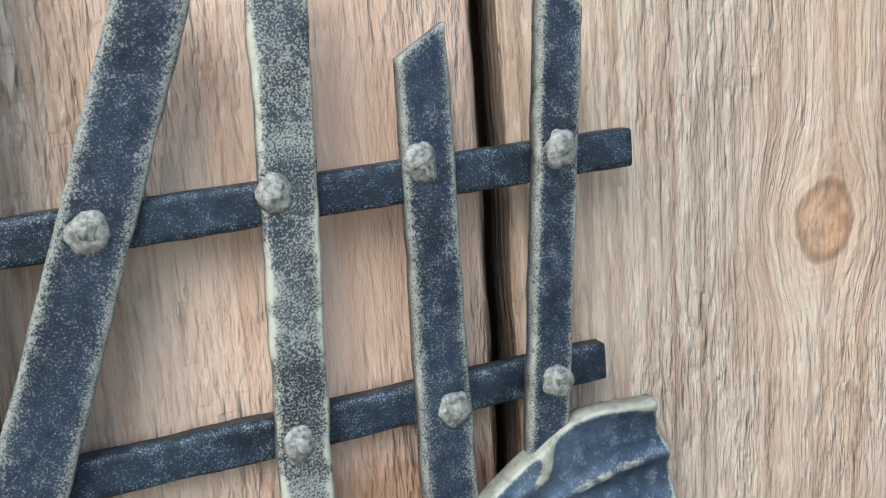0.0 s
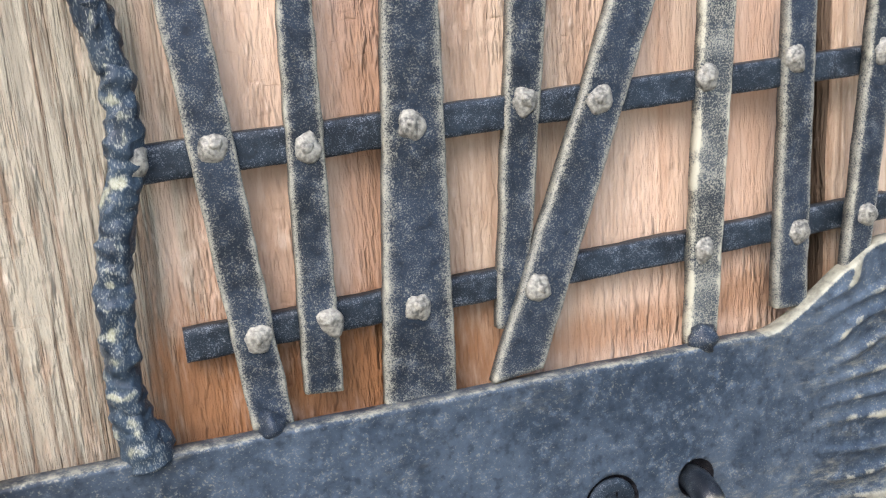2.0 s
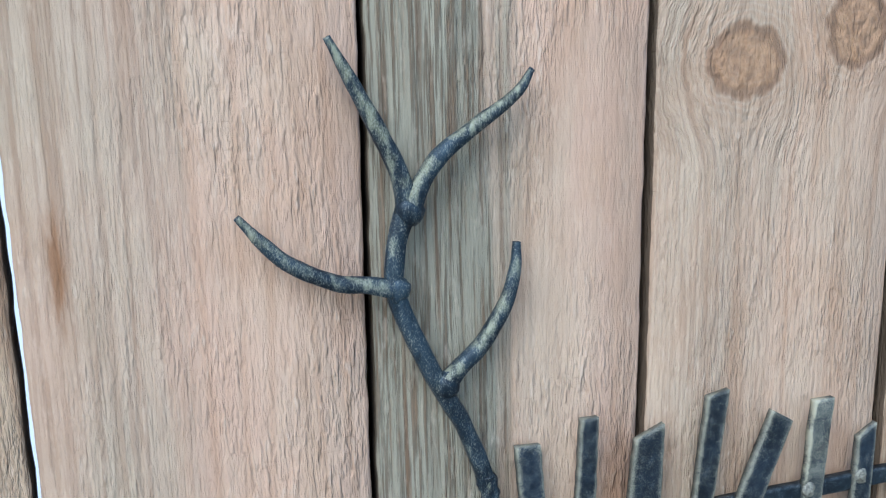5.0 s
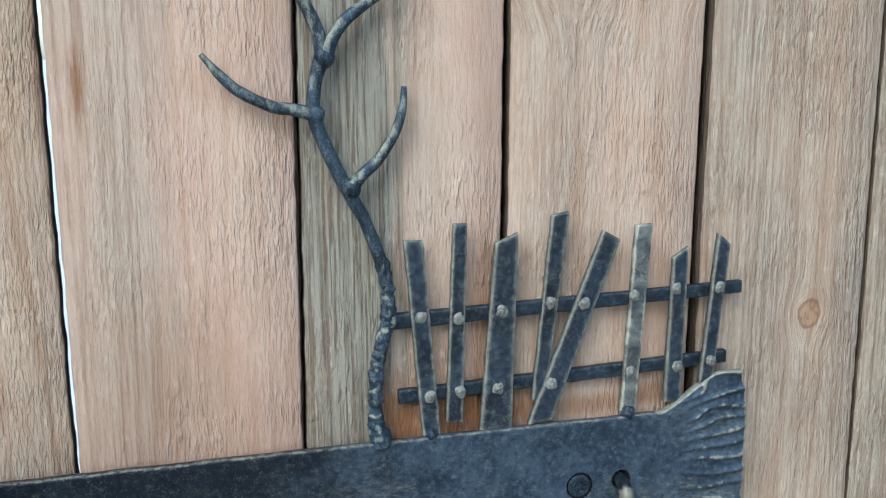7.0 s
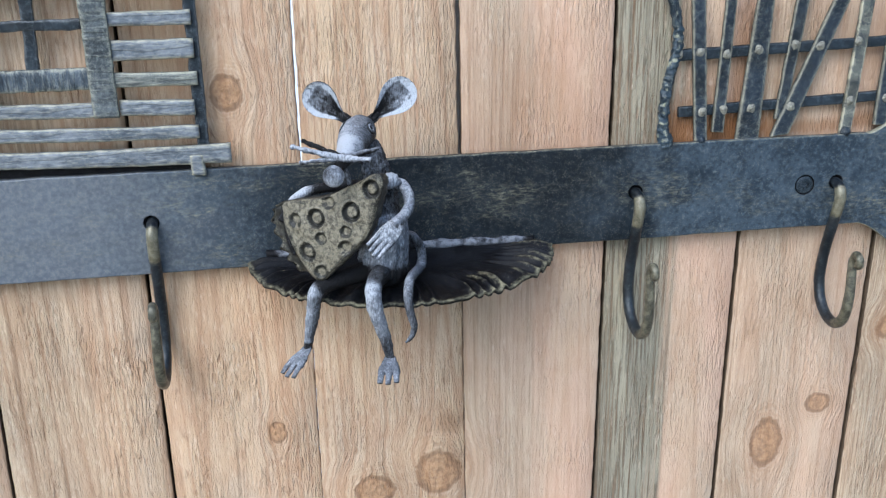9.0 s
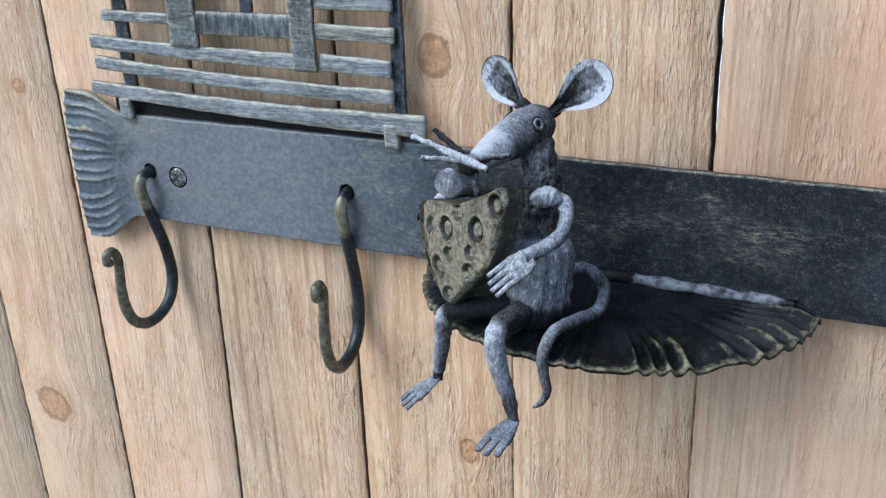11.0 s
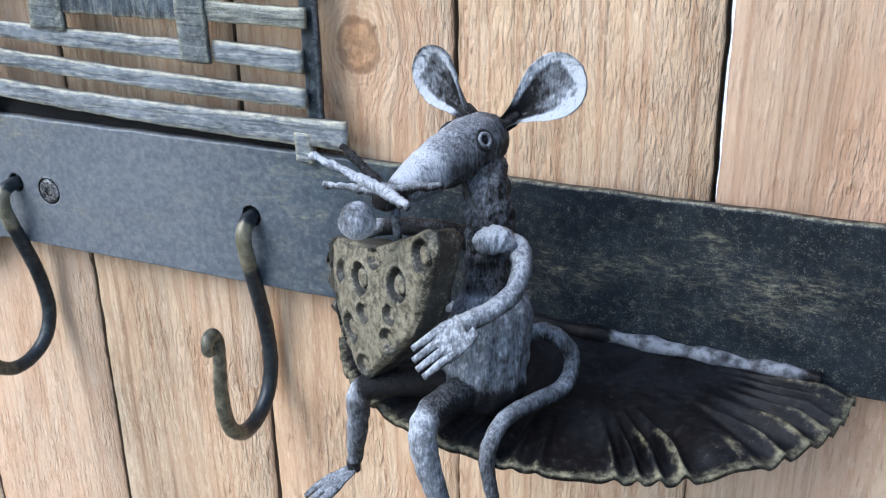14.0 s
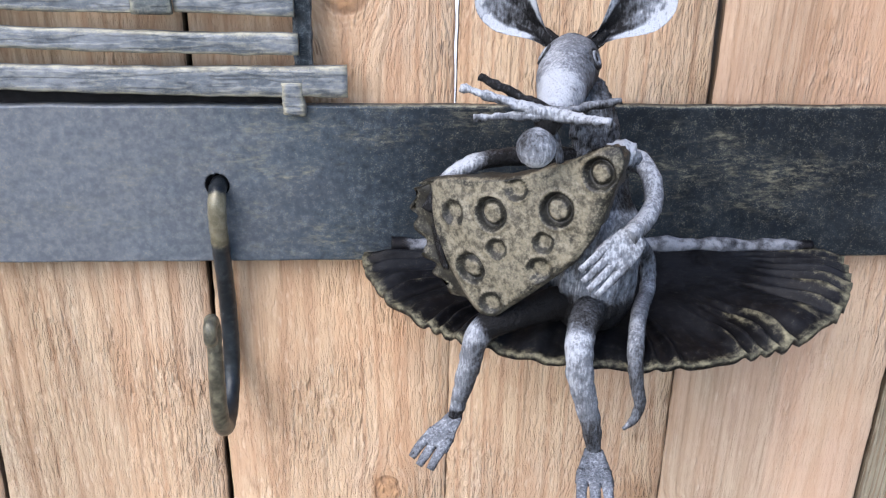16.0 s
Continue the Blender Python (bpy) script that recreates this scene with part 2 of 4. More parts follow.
def iron_material(name, base, slate, patina, amount, worn, edge=(0.40, 0.95), blot=55.0, size=4200.0, rough=0.5, metal=0.2, dust=0.0, airbrush_sheen=False,
                  stretch=(1.0, 1.0, 1.0), soft=0.10, cover=0.6, ragged=0.7, midscale=420.0, spec=0.4, bump=0.4, cuts=None, gain=0.12):
    """Blackened iron with a brushed-on patina: amount 0 to 1 of it shows as fine specks, and where the mesh is rubbed
    or painted as lit it takes the colour worn; cuts is the scale of chisel lines, one lip pale and one dark; dust is a
    thin golden dusting in drifts."""
    n = Nodes(name)
    pos = n.node("NewGeometry", out=0)
    wear_light = n.node("Attribute", out=2, attribute_name="wear_light")
    vec = n.stretch(pos, *stretch)
    broad = n.noise(pos, blot, 3.0, 0.55)
    mid = n.noise(vec, midscale, 4.0, 0.6)
    fine = n.noise(vec, size, 2.0, 0.6)
    col = n.mix(n.ramp(broad, 0.34, 0.66), rgb(*base), rgb(*slate))
    col = n.mix(n.math("MULTIPLY", n.ramp(mid, 0.48, 0.75), 0.6), col, rgb(*[c * 1.7 for c in slate]))
    col = n.mix(n.math("MULTIPLY", n.ramp(mid, 0.48, 0.28), 0.6), col, rgb(*[c * 0.5 for c in base]))
    if airbrush_sheen:
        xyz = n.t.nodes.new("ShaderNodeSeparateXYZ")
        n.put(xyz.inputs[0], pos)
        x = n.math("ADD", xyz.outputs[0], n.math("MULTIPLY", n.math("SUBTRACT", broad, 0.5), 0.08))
        # left end: slate paint, lightened further for a sheen put into the colour
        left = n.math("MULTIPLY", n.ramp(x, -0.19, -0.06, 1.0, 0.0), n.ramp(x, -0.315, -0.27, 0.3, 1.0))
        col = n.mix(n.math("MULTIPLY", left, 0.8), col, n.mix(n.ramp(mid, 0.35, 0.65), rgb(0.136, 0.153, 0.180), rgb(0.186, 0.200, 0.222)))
        # black airbrushed paint around the mouse
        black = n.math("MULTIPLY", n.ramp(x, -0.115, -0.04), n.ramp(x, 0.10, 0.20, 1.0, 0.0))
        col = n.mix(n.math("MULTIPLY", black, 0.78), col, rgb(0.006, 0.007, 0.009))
    h = n.math("ADD", mid, n.math("MULTIPLY", fine, 0.25))
    if dust:
        drift = n.ramp(n.noise(n.stretch(pos, 0.6, 1.0, 1.5), 34.0, 5.0, 0.7), 0.46, 0.72)
        grit = n.ramp(n.noise(n.stretch(pos, 0.3, 1.0, 1.0), 700.0, 6.0, 0.8), 0.44, 0.74)
        col = n.mix(n.math("MULTIPLY", n.math("MULTIPLY", drift, grit), dust), col, rgb(*patina))
    if cuts:
        line = n.noise(n.stretch(pos, *cuts), 1.0, 2.0, 0.5)
        groove = n.math("MULTIPLY", n.ramp(line, 0.43, 0.485), n.ramp(line, 0.485, 0.53, 1.0, 0.0))
        lip = n.math("MULTIPLY", n.ramp(line, 0.50, 0.545), n.ramp(line, 0.555, 0.61, 1.0, 0.0))
        lip = n.math("MULTIPLY", lip, n.ramp(mid, 0.34, 0.56))
        col = n.mix(n.math("MULTIPLY", groove, 0.42), col, rgb(*[c * 0.35 for c in base]))
        col = n.mix(n.math("MULTIPLY", lip, 0.24), col, rgb(*worn))
        h = n.math("ADD", h, n.math("MULTIPLY", n.ramp(line, 0.44, 0.56), 1.1))
    rubbed_lit = n.math("ADD", wear_light, n.math("MULTIPLY", n.math("SUBTRACT", mid, 0.5), ragged))
    rubbed_lit = n.math("ADD", rubbed_lit, n.math("MULTIPLY", n.math("SUBTRACT", fine, 0.5), 0.5))
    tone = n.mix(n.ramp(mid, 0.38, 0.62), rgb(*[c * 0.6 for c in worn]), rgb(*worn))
    col = n.mix(n.ramp(rubbed_lit, *edge), col, tone)
    lo = n.math("SUBTRACT", 0.80 - 0.55 * amount, n.math("MULTIPLY", wear_light, gain))
    speck = n.math("ADD", n.math("SUBTRACT", fine, lo), n.math("MULTIPLY", n.math("SUBTRACT", mid, 0.5), 0.45))
    speck = n.math("MULTIPLY", n.ramp(speck, -soft, soft), cover)
    col = n.mix(speck, col, rgb(*patina))
    ro = n.math("ADD", n.math("MULTIPLY", speck, 0.2), n.ramp(broad, 0.3, 0.7, rough - 0.06, rough + 0.06))
    return n.finish(col, ro, n.math("MULTIPLY", n.math("SUBTRACT", 1.0, speck), metal), h, bump, 0.00045, spec=spec)


def fur_material():
    """Black iron dry-brushed with a pale grey: the mesh's wear tells how much of it has taken, painted light and shade
    included.
    """
    n = Nodes("frost_brushed_iron")
    pos = n.node("NewGeometry", out=0)
    wear_light = n.node("Attribute", out=2, attribute_name="wear_light")
    mid = n.noise(pos, 520.0, 6.0, 0.7)
    bristle = n.noise(n.stretch(pos, 1500, 1500, 330), 1.0, 3.0, 0.6)
    fine = n.noise(pos, 2600.0, 2.0, 0.6)
    t = n.math("ADD", wear_light, n.math("MULTIPLY", n.math("SUBTRACT", mid, 0.51), 0.55))
    t = n.math("ADD", t, n.math("MULTIPLY", n.math("SUBTRACT", bristle, 0.5), 0.85))
    t = n.math("ADD", t, n.math("MULTIPLY", n.math("SUBTRACT", fine, 0.5), 0.25))
    t = n.math("ADD", n.math("MULTIPLY", n.math("SUBTRACT", t, 0.5), 1.2), 0.5)
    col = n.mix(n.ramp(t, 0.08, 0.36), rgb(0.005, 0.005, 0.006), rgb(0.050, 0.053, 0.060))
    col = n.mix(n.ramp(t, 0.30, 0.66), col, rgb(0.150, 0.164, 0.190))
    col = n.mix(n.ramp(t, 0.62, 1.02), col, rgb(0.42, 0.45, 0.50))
    h = n.math("ADD", n.math("ADD", mid, n.math("MULTIPLY", n.noise(pos, 1100.0, 3.0, 0.6), 0.7)), n.math("MULTIPLY", bristle, 0.4))
    return n.finish(col, 0.6, 0.0, h, 1.0, 0.0008, spec=0.2)


OLIVE = (0.26, 0.235, 0.145)
CREAM = (0.32, 0.315, 0.245)
wood = wood_material()
iron = iron_material("speckled_iron", (0.005, 0.011, 0.019), (0.015, 0.027, 0.044), (0.36, 0.345, 0.26), 0.24, (0.37, 0.35, 0.25), edge=(0.55, 1.2), ragged=1.2, size=3600.0, soft=0.17, cover=0.62, bump=0.5, midscale=330.0, gain=0.42)
crusted_iron = iron_material("cream_crusted_iron", (0.014, 0.022, 0.030), (0.045, 0.060, 0.070), (0.42, 0.40, 0.30), 0.47, (0.42, 0.40, 0.30), edge=(0.3, 0.75), ragged=2.2, midscale=150.0, size=3400.0)
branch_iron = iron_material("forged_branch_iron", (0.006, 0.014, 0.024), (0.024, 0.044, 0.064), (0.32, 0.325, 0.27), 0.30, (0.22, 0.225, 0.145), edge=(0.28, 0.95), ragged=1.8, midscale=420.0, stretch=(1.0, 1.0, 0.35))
rail_iron = iron_material("plain_dark_iron", (0.004, 0.009, 0.014), (0.011, 0.021, 0.031), (0.22, 0.24, 0.26), 0.27, (0.07, 0.078, 0.085))
rivet_iron = iron_material("cream_brushed_iron", (0.07, 0.07, 0.062), (0.18, 0.175, 0.145), (0.44, 0.42, 0.335), 0.50, (0.40, 0.39, 0.33), blot=260.0, size=1500.0, soft=0.25, midscale=700.0)
bar_iron = iron_material("blued_plate_iron", (0.027, 0.041, 0.058), (0.056, 0.078, 0.102), (0.28, 0.265, 0.19), 0.27, CREAM, dust=0.95, airbrush_sheen=True, rough=0.42, soft=0.08, cover=0.38, bump=0.5, size=2300.0, spec=0.2)
black_iron = iron_material("dead_black_iron", (0.003, 0.003, 0.004), (0.008, 0.008, 0.010), (0.10, 0.09, 0.07), 0.15, (0.20, 0.215, 0.25), rough=0.6, metal=0.0, spec=0.15, ragged=1.0, midscale=300.0)
tray_iron = iron_material("black_tray_iron", (0.003, 0.003, 0.004), (0.009, 0.010, 0.013), OLIVE, 0.10, (0.20, 0.185, 0.125), edge=(0.35, 1.0), rough=0.5, metal=0.0, ragged=0.9, spec=0.12)
hook_iron = iron_material("hook_iron", (0.008, 0.011, 0.015), (0.022, 0.029, 0.036), (0.22, 0.215, 0.175), 0.18, (0.19, 0.172, 0.112), edge=(0.15, 0.95), rough=0.36, midscale=300.0)
slat_iron = iron_material("chiselled_slat_iron", (0.090, 0.110, 0.136), (0.178, 0.200, 0.230), (0.36, 0.345, 0.265), 0.34, (0.40, 0.38, 0.285), stretch=(0.5, 1.0, 1.2), cuts=(32, 400, 330), ragged=0.5, cover=0.45)
slat_pale = iron_material("pale_slat_iron", (0.070, 0.082, 0.086), (0.16, 0.170, 0.160), (0.37, 0.37, 0.295), 0.38, CREAM, stretch=(0.3, 1.0, 1.3), cuts=(55, 400, 420))
slat_cross = iron_material("cross_ribbed_iron", (0.026, 0.038, 0.052), (0.070, 0.090, 0.115), (0.30, 0.31, 0.27), 0.31, CREAM, stretch=(1.3, 1.0, 0.3), cuts=(430, 400, 45))
stile_iron = iron_material("barred_stile_iron", (0.032, 0.042, 0.050), (0.085, 0.100, 0.110), (0.30, 0.31, 0.27), 0.33, CREAM, cuts=(40, 400, 330))
fur_iron = fur_material()
cheese_paint = iron_material("olive_cheese_iron", (0.007, 0.007, 0.006), (0.022, 0.021, 0.016), (0.31, 0.293, 0.225), 0.18, (0.172, 0.152, 0.108), edge=(0.15, 0.85), blot=120.0, rough=0.55, metal=0.0, size=1500.0, soft=0.25, cover=0.5, ragged=1.0, midscale=480.0, bump=0.35)
zinc = iron_material("screw_zinc", (0.02, 0.022, 0.026), (0.07, 0.075, 0.085), (0.8, 0.82, 0.85), 0.40, (0.5, 0.5, 0.52), blot=300.0, rough=0.3, metal=0.8)


def ground_material():
    n = Nodes("earth_and_bright_backdrop")
    pos = n.node("NewGeometry", out=0)
    # ground behind the fence near white: the glare in the gaps put into colour
    col = n.mix(n.noise(pos, 60.0, 4.0), rgb(0.72, 0.72, 0.71), rgb(0.86, 0.86, 0.85))
    col = n.mix(n.ramp(n.noise(pos, 0.8, 4.0), 0.4, 0.65), col, rgb(0.78, 0.78, 0.77))
    y = n.t.nodes.new("ShaderNodeSeparateXYZ")
    n.put(y.inputs[0], pos)
    earth = n.mix(n.noise(pos, 9.0, 5.0), rgb(0.10, 0.085, 0.06), rgb(0.20, 0.17, 0.12))
    col = n.mix(n.ramp(y.outputs[1], 0.1, 0.5), earth, col)
    return n.finish(col, 0.95, 0.0, n.noise(pos, 80.0, 3.0), 0.6, 0.01)


# ---- mesh helpers (millimetres) ----
def smooth01(t):
    t = min(max(t, 0.0), 1.0)
    return t * t * (3 - 2 * t)


def wobble(x, y, z, f):
    return noise.noise(Vector((x * f, y * f, z * f)))


def part(name, bm, mats, parent=None, label="", smooth=True):
    """Links bm, built in millimetres, as one mesh object under parent."""
    bmesh.ops.recalc_face_normals(bm, faces=bm.faces[:])
    for v in bm.verts:
        v.co *= MM
    me = bpy.data.meshes.new(name)
    for f in bm.faces:
        f.smooth = smooth
    bm.to_mesh(me)
    bm.free()
    for m in mats if isinstance(mats, (list, tuple)) else [mats]:
        me.materials.append(m)
    ob = new(name, me)
    ob.parent = parent
    if label:
        ob["label"] = label
    return ob


def soften(bm, values, passes=1):
    """Turns the slots named in values (slot: wear, painted light included) into one smooth wear over the vertices;
    their faces fall to slot 0.
    """
    layer = bm.verts.layers.float.new("wear_light")
    bm.verts.index_update()
    w = []
    for v in bm.verts:
        got = [values[f.material_index] for f in v.link_faces if f.material_index in values]
        w.append(sum(got) / len(got) if got else 0.0)
    for _ in range(passes):
        w = [0.5 * w[v.index] + 0.5 * sum(w[e.other_vert(v).index] for e in v.link_edges) / max(1, len(v.link_edges)) for v in bm.verts]
    for v in bm.verts:
        v[layer] = w[v.index]
    for f in bm.faces:
        if f.material_index in values:
            f.material_index = 0


def rub_lit_side(bm, freq, limit=0.22):
    """Pale patches on a forged bar's faces turned to the light: highlights painted in as rubbed metal."""
    bmesh.ops.recalc_face_normals(bm, faces=bm.faces[:])
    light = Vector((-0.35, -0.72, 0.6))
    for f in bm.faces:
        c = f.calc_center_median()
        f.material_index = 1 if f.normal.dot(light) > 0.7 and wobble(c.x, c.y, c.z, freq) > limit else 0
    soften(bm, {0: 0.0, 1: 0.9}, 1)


def forged(bm, pts):
    """A hammered bar: eight uneven facets."""
    rings = tube(bm, pts, n=9, seg=8, lump=0.25, freq=0.16)
    for i, ring in enumerate(rings):
        for k, v in enumerate(ring):
            c = sum((w.co for w in ring), Vector()) / 8
            v.co = c + (v.co - c) * (1.07 if k % 2 else 0.95 + 0.05 * wobble(i * 0.4, k, 0, 0.7))


def spline(pts, n):
    """Catmull-Rom through tuples of any length, n steps a span."""
    p = [np.array(q, float) for q in pts]
    p = [2 * p[0] - p[1]] + p + [2 * p[-1] - p[-2]]
    out = []
    for i in range(1, len(p) - 2):
        for k in range(n):
            t = k / n
            out.append(0.5 * (2 * p[i] + (p[i + 1] - p[i - 1]) * t + (2 * p[i - 1] - 5 * p[i] + 4 * p[i + 1] - p[i + 2]) * t * t
                              + (3 * p[i] - p[i - 1] - 3 * p[i + 1] + p[i + 2]) * t ** 3))
    out.append(p[-2])
    return out


def tube(bm, pts, n=6, seg=14, mat=0, lump=0.0, freq=0.3, flat=1.0, side=(0, 1, 0), close=True):
    """A round bar along (x, y, z, radius) points; flat squeezes it along side; mat may be a function of the position along it, 0 to 1."""
    path = spline(pts, n)
    rings = []
    ref = Vector(side)
    for i, q in enumerate(path):
        a, b = path[max(i - 1, 0)], path[min(i + 1, len(path) - 1)]
        d = Vector((b - a)[:3]).normalized()
        u = (ref - d * ref.dot(d))
        u = u.normalized() if u.length > 1e-4 else d.orthogonal().normalized()
        w = d.cross(u)
        ref = u if side == (0, 0, 0) else ref
        c, r = Vector(q[:3]), max(q[3], 0.05)
        ring = []
        for k in range(seg):
            an = 2 * math.pi * k / seg
            e = u * math.cos(an) * flat + w * math.sin(an)
            p = c + e * r
            ring.append(bm.verts.new(p + e * lump * wobble(p.x, p.y, p.z, freq)))
        rings.append(ring)
    m = len(rings) - 1
    for i in range(m):
        for k in range(seg):
            f = bm.faces.new((rings[i][k], rings[i][(k + 1) % seg], rings[i + 1][(k + 1) % seg], rings[i + 1][k]))
            f.material_index = mat(i / m) if callable(mat) else mat
    if close:
        for ring, s in ((rings[0], 0.0), (rings[-1], 1.0)):
            f = bm.faces.new(ring)
            f.material_index = mat(s) if callable(mat) else mat
    return rings


def ball(bm, c, r, mat=0, lump=0.0, freq=0.5, scale=(1, 1, 1), seg=16):
    rows = []
    for i in range(1, seg // 2):
        th = math.pi * i / (seg // 2)
        row = []
        for k in range(seg):
            ph = 2 * math.pi * k / seg
            e = Vector((math.sin(th) * math.cos(ph) * scale[0], math.sin(th) * math.sin(ph) * scale[1], math.cos(th) * scale[2]))
            p = Vector(c) + e * r
            row.append(bm.verts.new(p + e * lump * wobble(*p, freq)))
        rows.append(row)
    tops = [bm.verts.new(Vector(c) + Vector((0, 0, s * r * scale[2]))) for s in (1, -1)]
    for a, b in zip(rows, rows[1:]):
        for k in range(seg):
            bm.faces.new((a[k], a[(k + 1) % seg], b[(k + 1) % seg], b[k])).material_index = mat
    for k in range(seg):
        bm.faces.new((tops[0], rows[0][k], rows[0][(k + 1) % seg])).material_index = mat
        bm.faces.new((tops[1], rows[-1][(k + 1) % seg], rows[-1][k])).material_index = mat


def strip(bm, a, b, c, d, front, thick, cham=0.5, n=24, cols=3, jit=0.2, front2=None, freq=0.25, bow=0.0, seed=0.0, edges=None):
    """A flat forged strip from edge a-b to edge d-c (x, z), its face at y = front (to front2 at the far end); slot 1 is its worn edge."""
    front2 = front if front2 is None else front2
    rings = []
    for i in range(n + 1):
        t = i / n
        L, R = edges(t) if edges else (Vector(a).lerp(Vector(d), t), Vector(b).lerp(Vector(c), t))
        across = (R - L)
        wdt = across.length
        e = across / wdt
        y = front + (front2 - front) * t
        sag = bow * 4 * t * (1 - t)
        jl = jit * wobble(L.x + seed, 7.0, L.y, freq)
        jr = jit * wobble(R.x + seed, 19.0, R.y, freq)
        L, R = L + e * jl, R + e * jr
        ring = []
        for k in range(cols + 1):
            s = cham + (wdt - 2 * cham) * k / cols
            p = L + e * s
            ring.append((p.x, y + jit * 0.8 * wobble(p.x + seed, 3.0, p.y, freq * 0.8), p.y + sag))
        for q, yy in ((R, y + cham), (R, y + thick), (L, y + thick), (L, y + cham)):
            ring.append((q.x, yy, q.y + sag))
        rings.append([bm.verts.new(v) for v in ring])
    m = len(rings[0])
    for r0, r1 in zip(rings, rings[1:]):
        for k in range(m):
            f = bm.faces.new((r0[k], r0[(k + 1) % m], r1[(k + 1) % m], r1[k]))
            f.material_index = 1 if k in (cols, m - 1) else 0
    for r in (rings[0], rings[-1]):
        bm.faces.new(r).material_index = 1


# ---- fence of upright boards ----
fence = tagged(new("fence"), "fence of upright rough-sawn cedar boards, partly weathered grey", "fence", kind="structure")
# joints: x at the rack's height, lean; boards: grey on one edge, on the other, salmon hue
JOINTS = [(-1158, 0), (-1067, 0), (-976, 0), (-885, 0), (-794, 0), (-703, 0), (-612, 0), (-521, 0.01), (-432, 0.0), (-341.5, 0.0), (-239.5, 0.02), (-146.5, 0.0), (-53.2, 0.003),
          (38.8, -0.006), (128.5, 0.006), (214.6, 0.008), (305.8, 0.01), (396.3, 0.0), (486, 0.0), (575, 0), (666, 0), (757, 0), (848, 0), (939, 0), (1030, 0), (1121, 0)]
OPEN = {13: (0.1, 1.2), 12: (0.1, 0.75), 11: (1.0, 1.0), 14: (1.0, 1.1), 15: (1.4, 1.7), 16: (1.5, 2.2), 17: (1.1, 1.2), 10: (1.0, 0.9)}  # half width of the wider joints below and above the rack
HUES = {8: (0.1, 0.2, 0.5), 9: (0.0, 0.1, 0.6), 10: (0.35, 0.1, 0.2), 11: (0.1, 0.0, 0.2), 12: (0.1, 0.1, 0.1), 13: (0.34, 0.0, 0.9), 14: (1.05, 0.05, 0.92), 15: (0.32, 0.08, 0.7), 16: (0.45, 0.4, 0.35), 17: (0.7, 0.8, 0.2)}
Z_LOW, Z_TOP = -1480.0, 420.0
rng = random.Random(4)
for i in range(len(JOINTS) - 1):
    (x0, k0), (x1, k1) = JOINTS[i], JOINTS[i + 1]
    mid = (x0 + x1) / 2
    bm = bmesh.new()
    zt = Z_TOP - rng.uniform(0, 6)

    def edge(joint, side, z):
        x, k = JOINTS[joint]
        low, high = OPEN.get(joint, (0.7, 0.7))
        return Vector((x + k * max(z, -260.0) + side * (low + (high - low) * smooth01((z + 30) / 90)) - mid, z))

    strip(bm, 0, 0, 0, 0, 0.0, 11.5, cham=0.9, n=420, cols=4, jit=0.5, freq=0.12, seed=i * 31.0,
          edges=lambda t: (edge(i, 1, zt + (Z_LOW - zt) * t), edge(i + 1, -1, zt + (Z_LOW - zt) * t)))
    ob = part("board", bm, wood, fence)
    ob.location = (mid * MM, rng.uniform(-0.3, 0.5) * MM, 0)
    ob.color = (*HUES.get(i, (rng.uniform(0, 0.6), rng.uniform(0, 0.6), rng.uniform(0.1, 0.8))), 1.0)

# unseen boards added on the far side to keep daylight out of the joints
for xa, xb in ((-640, -548), (-476, -384), (-292, -192), (-190, -94), (170, 268), (270, 362), (366, 440)):
    bm = bmesh.new()
    strip(bm, (xa, Z_TOP - 20), (xb, Z_TOP - 20), (xb, Z_LOW), (xa, Z_LOW), 13.0, 10.0, cham=1.0, n=40, cols=3, jit=0.4, freq=0.05, seed=xa)
    part("board", bm, wood, fence).color = (0.6, 0.6, 0.3, 1.0)
# unseen upright added to block daylight through one joint from the left
bm = bmesh.new()
strip(bm, (41, Z_TOP - 30), (139, Z_TOP - 30), (139, Z_LOW), (41, Z_LOW), 12.8, 50.0, cham=1.5, n=40, cols=3, jit=0.4, freq=0.05)
part("fence_post", bm, wood, fence).color = (0.6, 0.6, 0.3, 1.0)

gm = bmesh.new()
for x, y in ((-3e6, -3e6), (3e6, -3e6), (3e6, 3e6), (-3e6, 3e6)):
    gm.verts.new((x, y, -1500.0))
gm.faces.new(gm.verts[:])
tagged(part("ground", gm, ground_material()), "bare earth before the fence, ground behind whitened to show bright through the gaps", "ground", kind="structure")

# ---- coat rack: plate, hooks, tray ----
rack = tagged(new("coat_rack"), "hand-forged black iron coat rack with tree, fence and house", "coat rack")
HOOKS = (-267.0, -138.0, 142.0, 268.0)
HOOK_Z = (-5.0, -1.8, 0.8, 0.5)
SCREWS = (-247.5, 248.0)
SCREW_Z = (-6.0, 0.0)
BAR_Y = -11.0


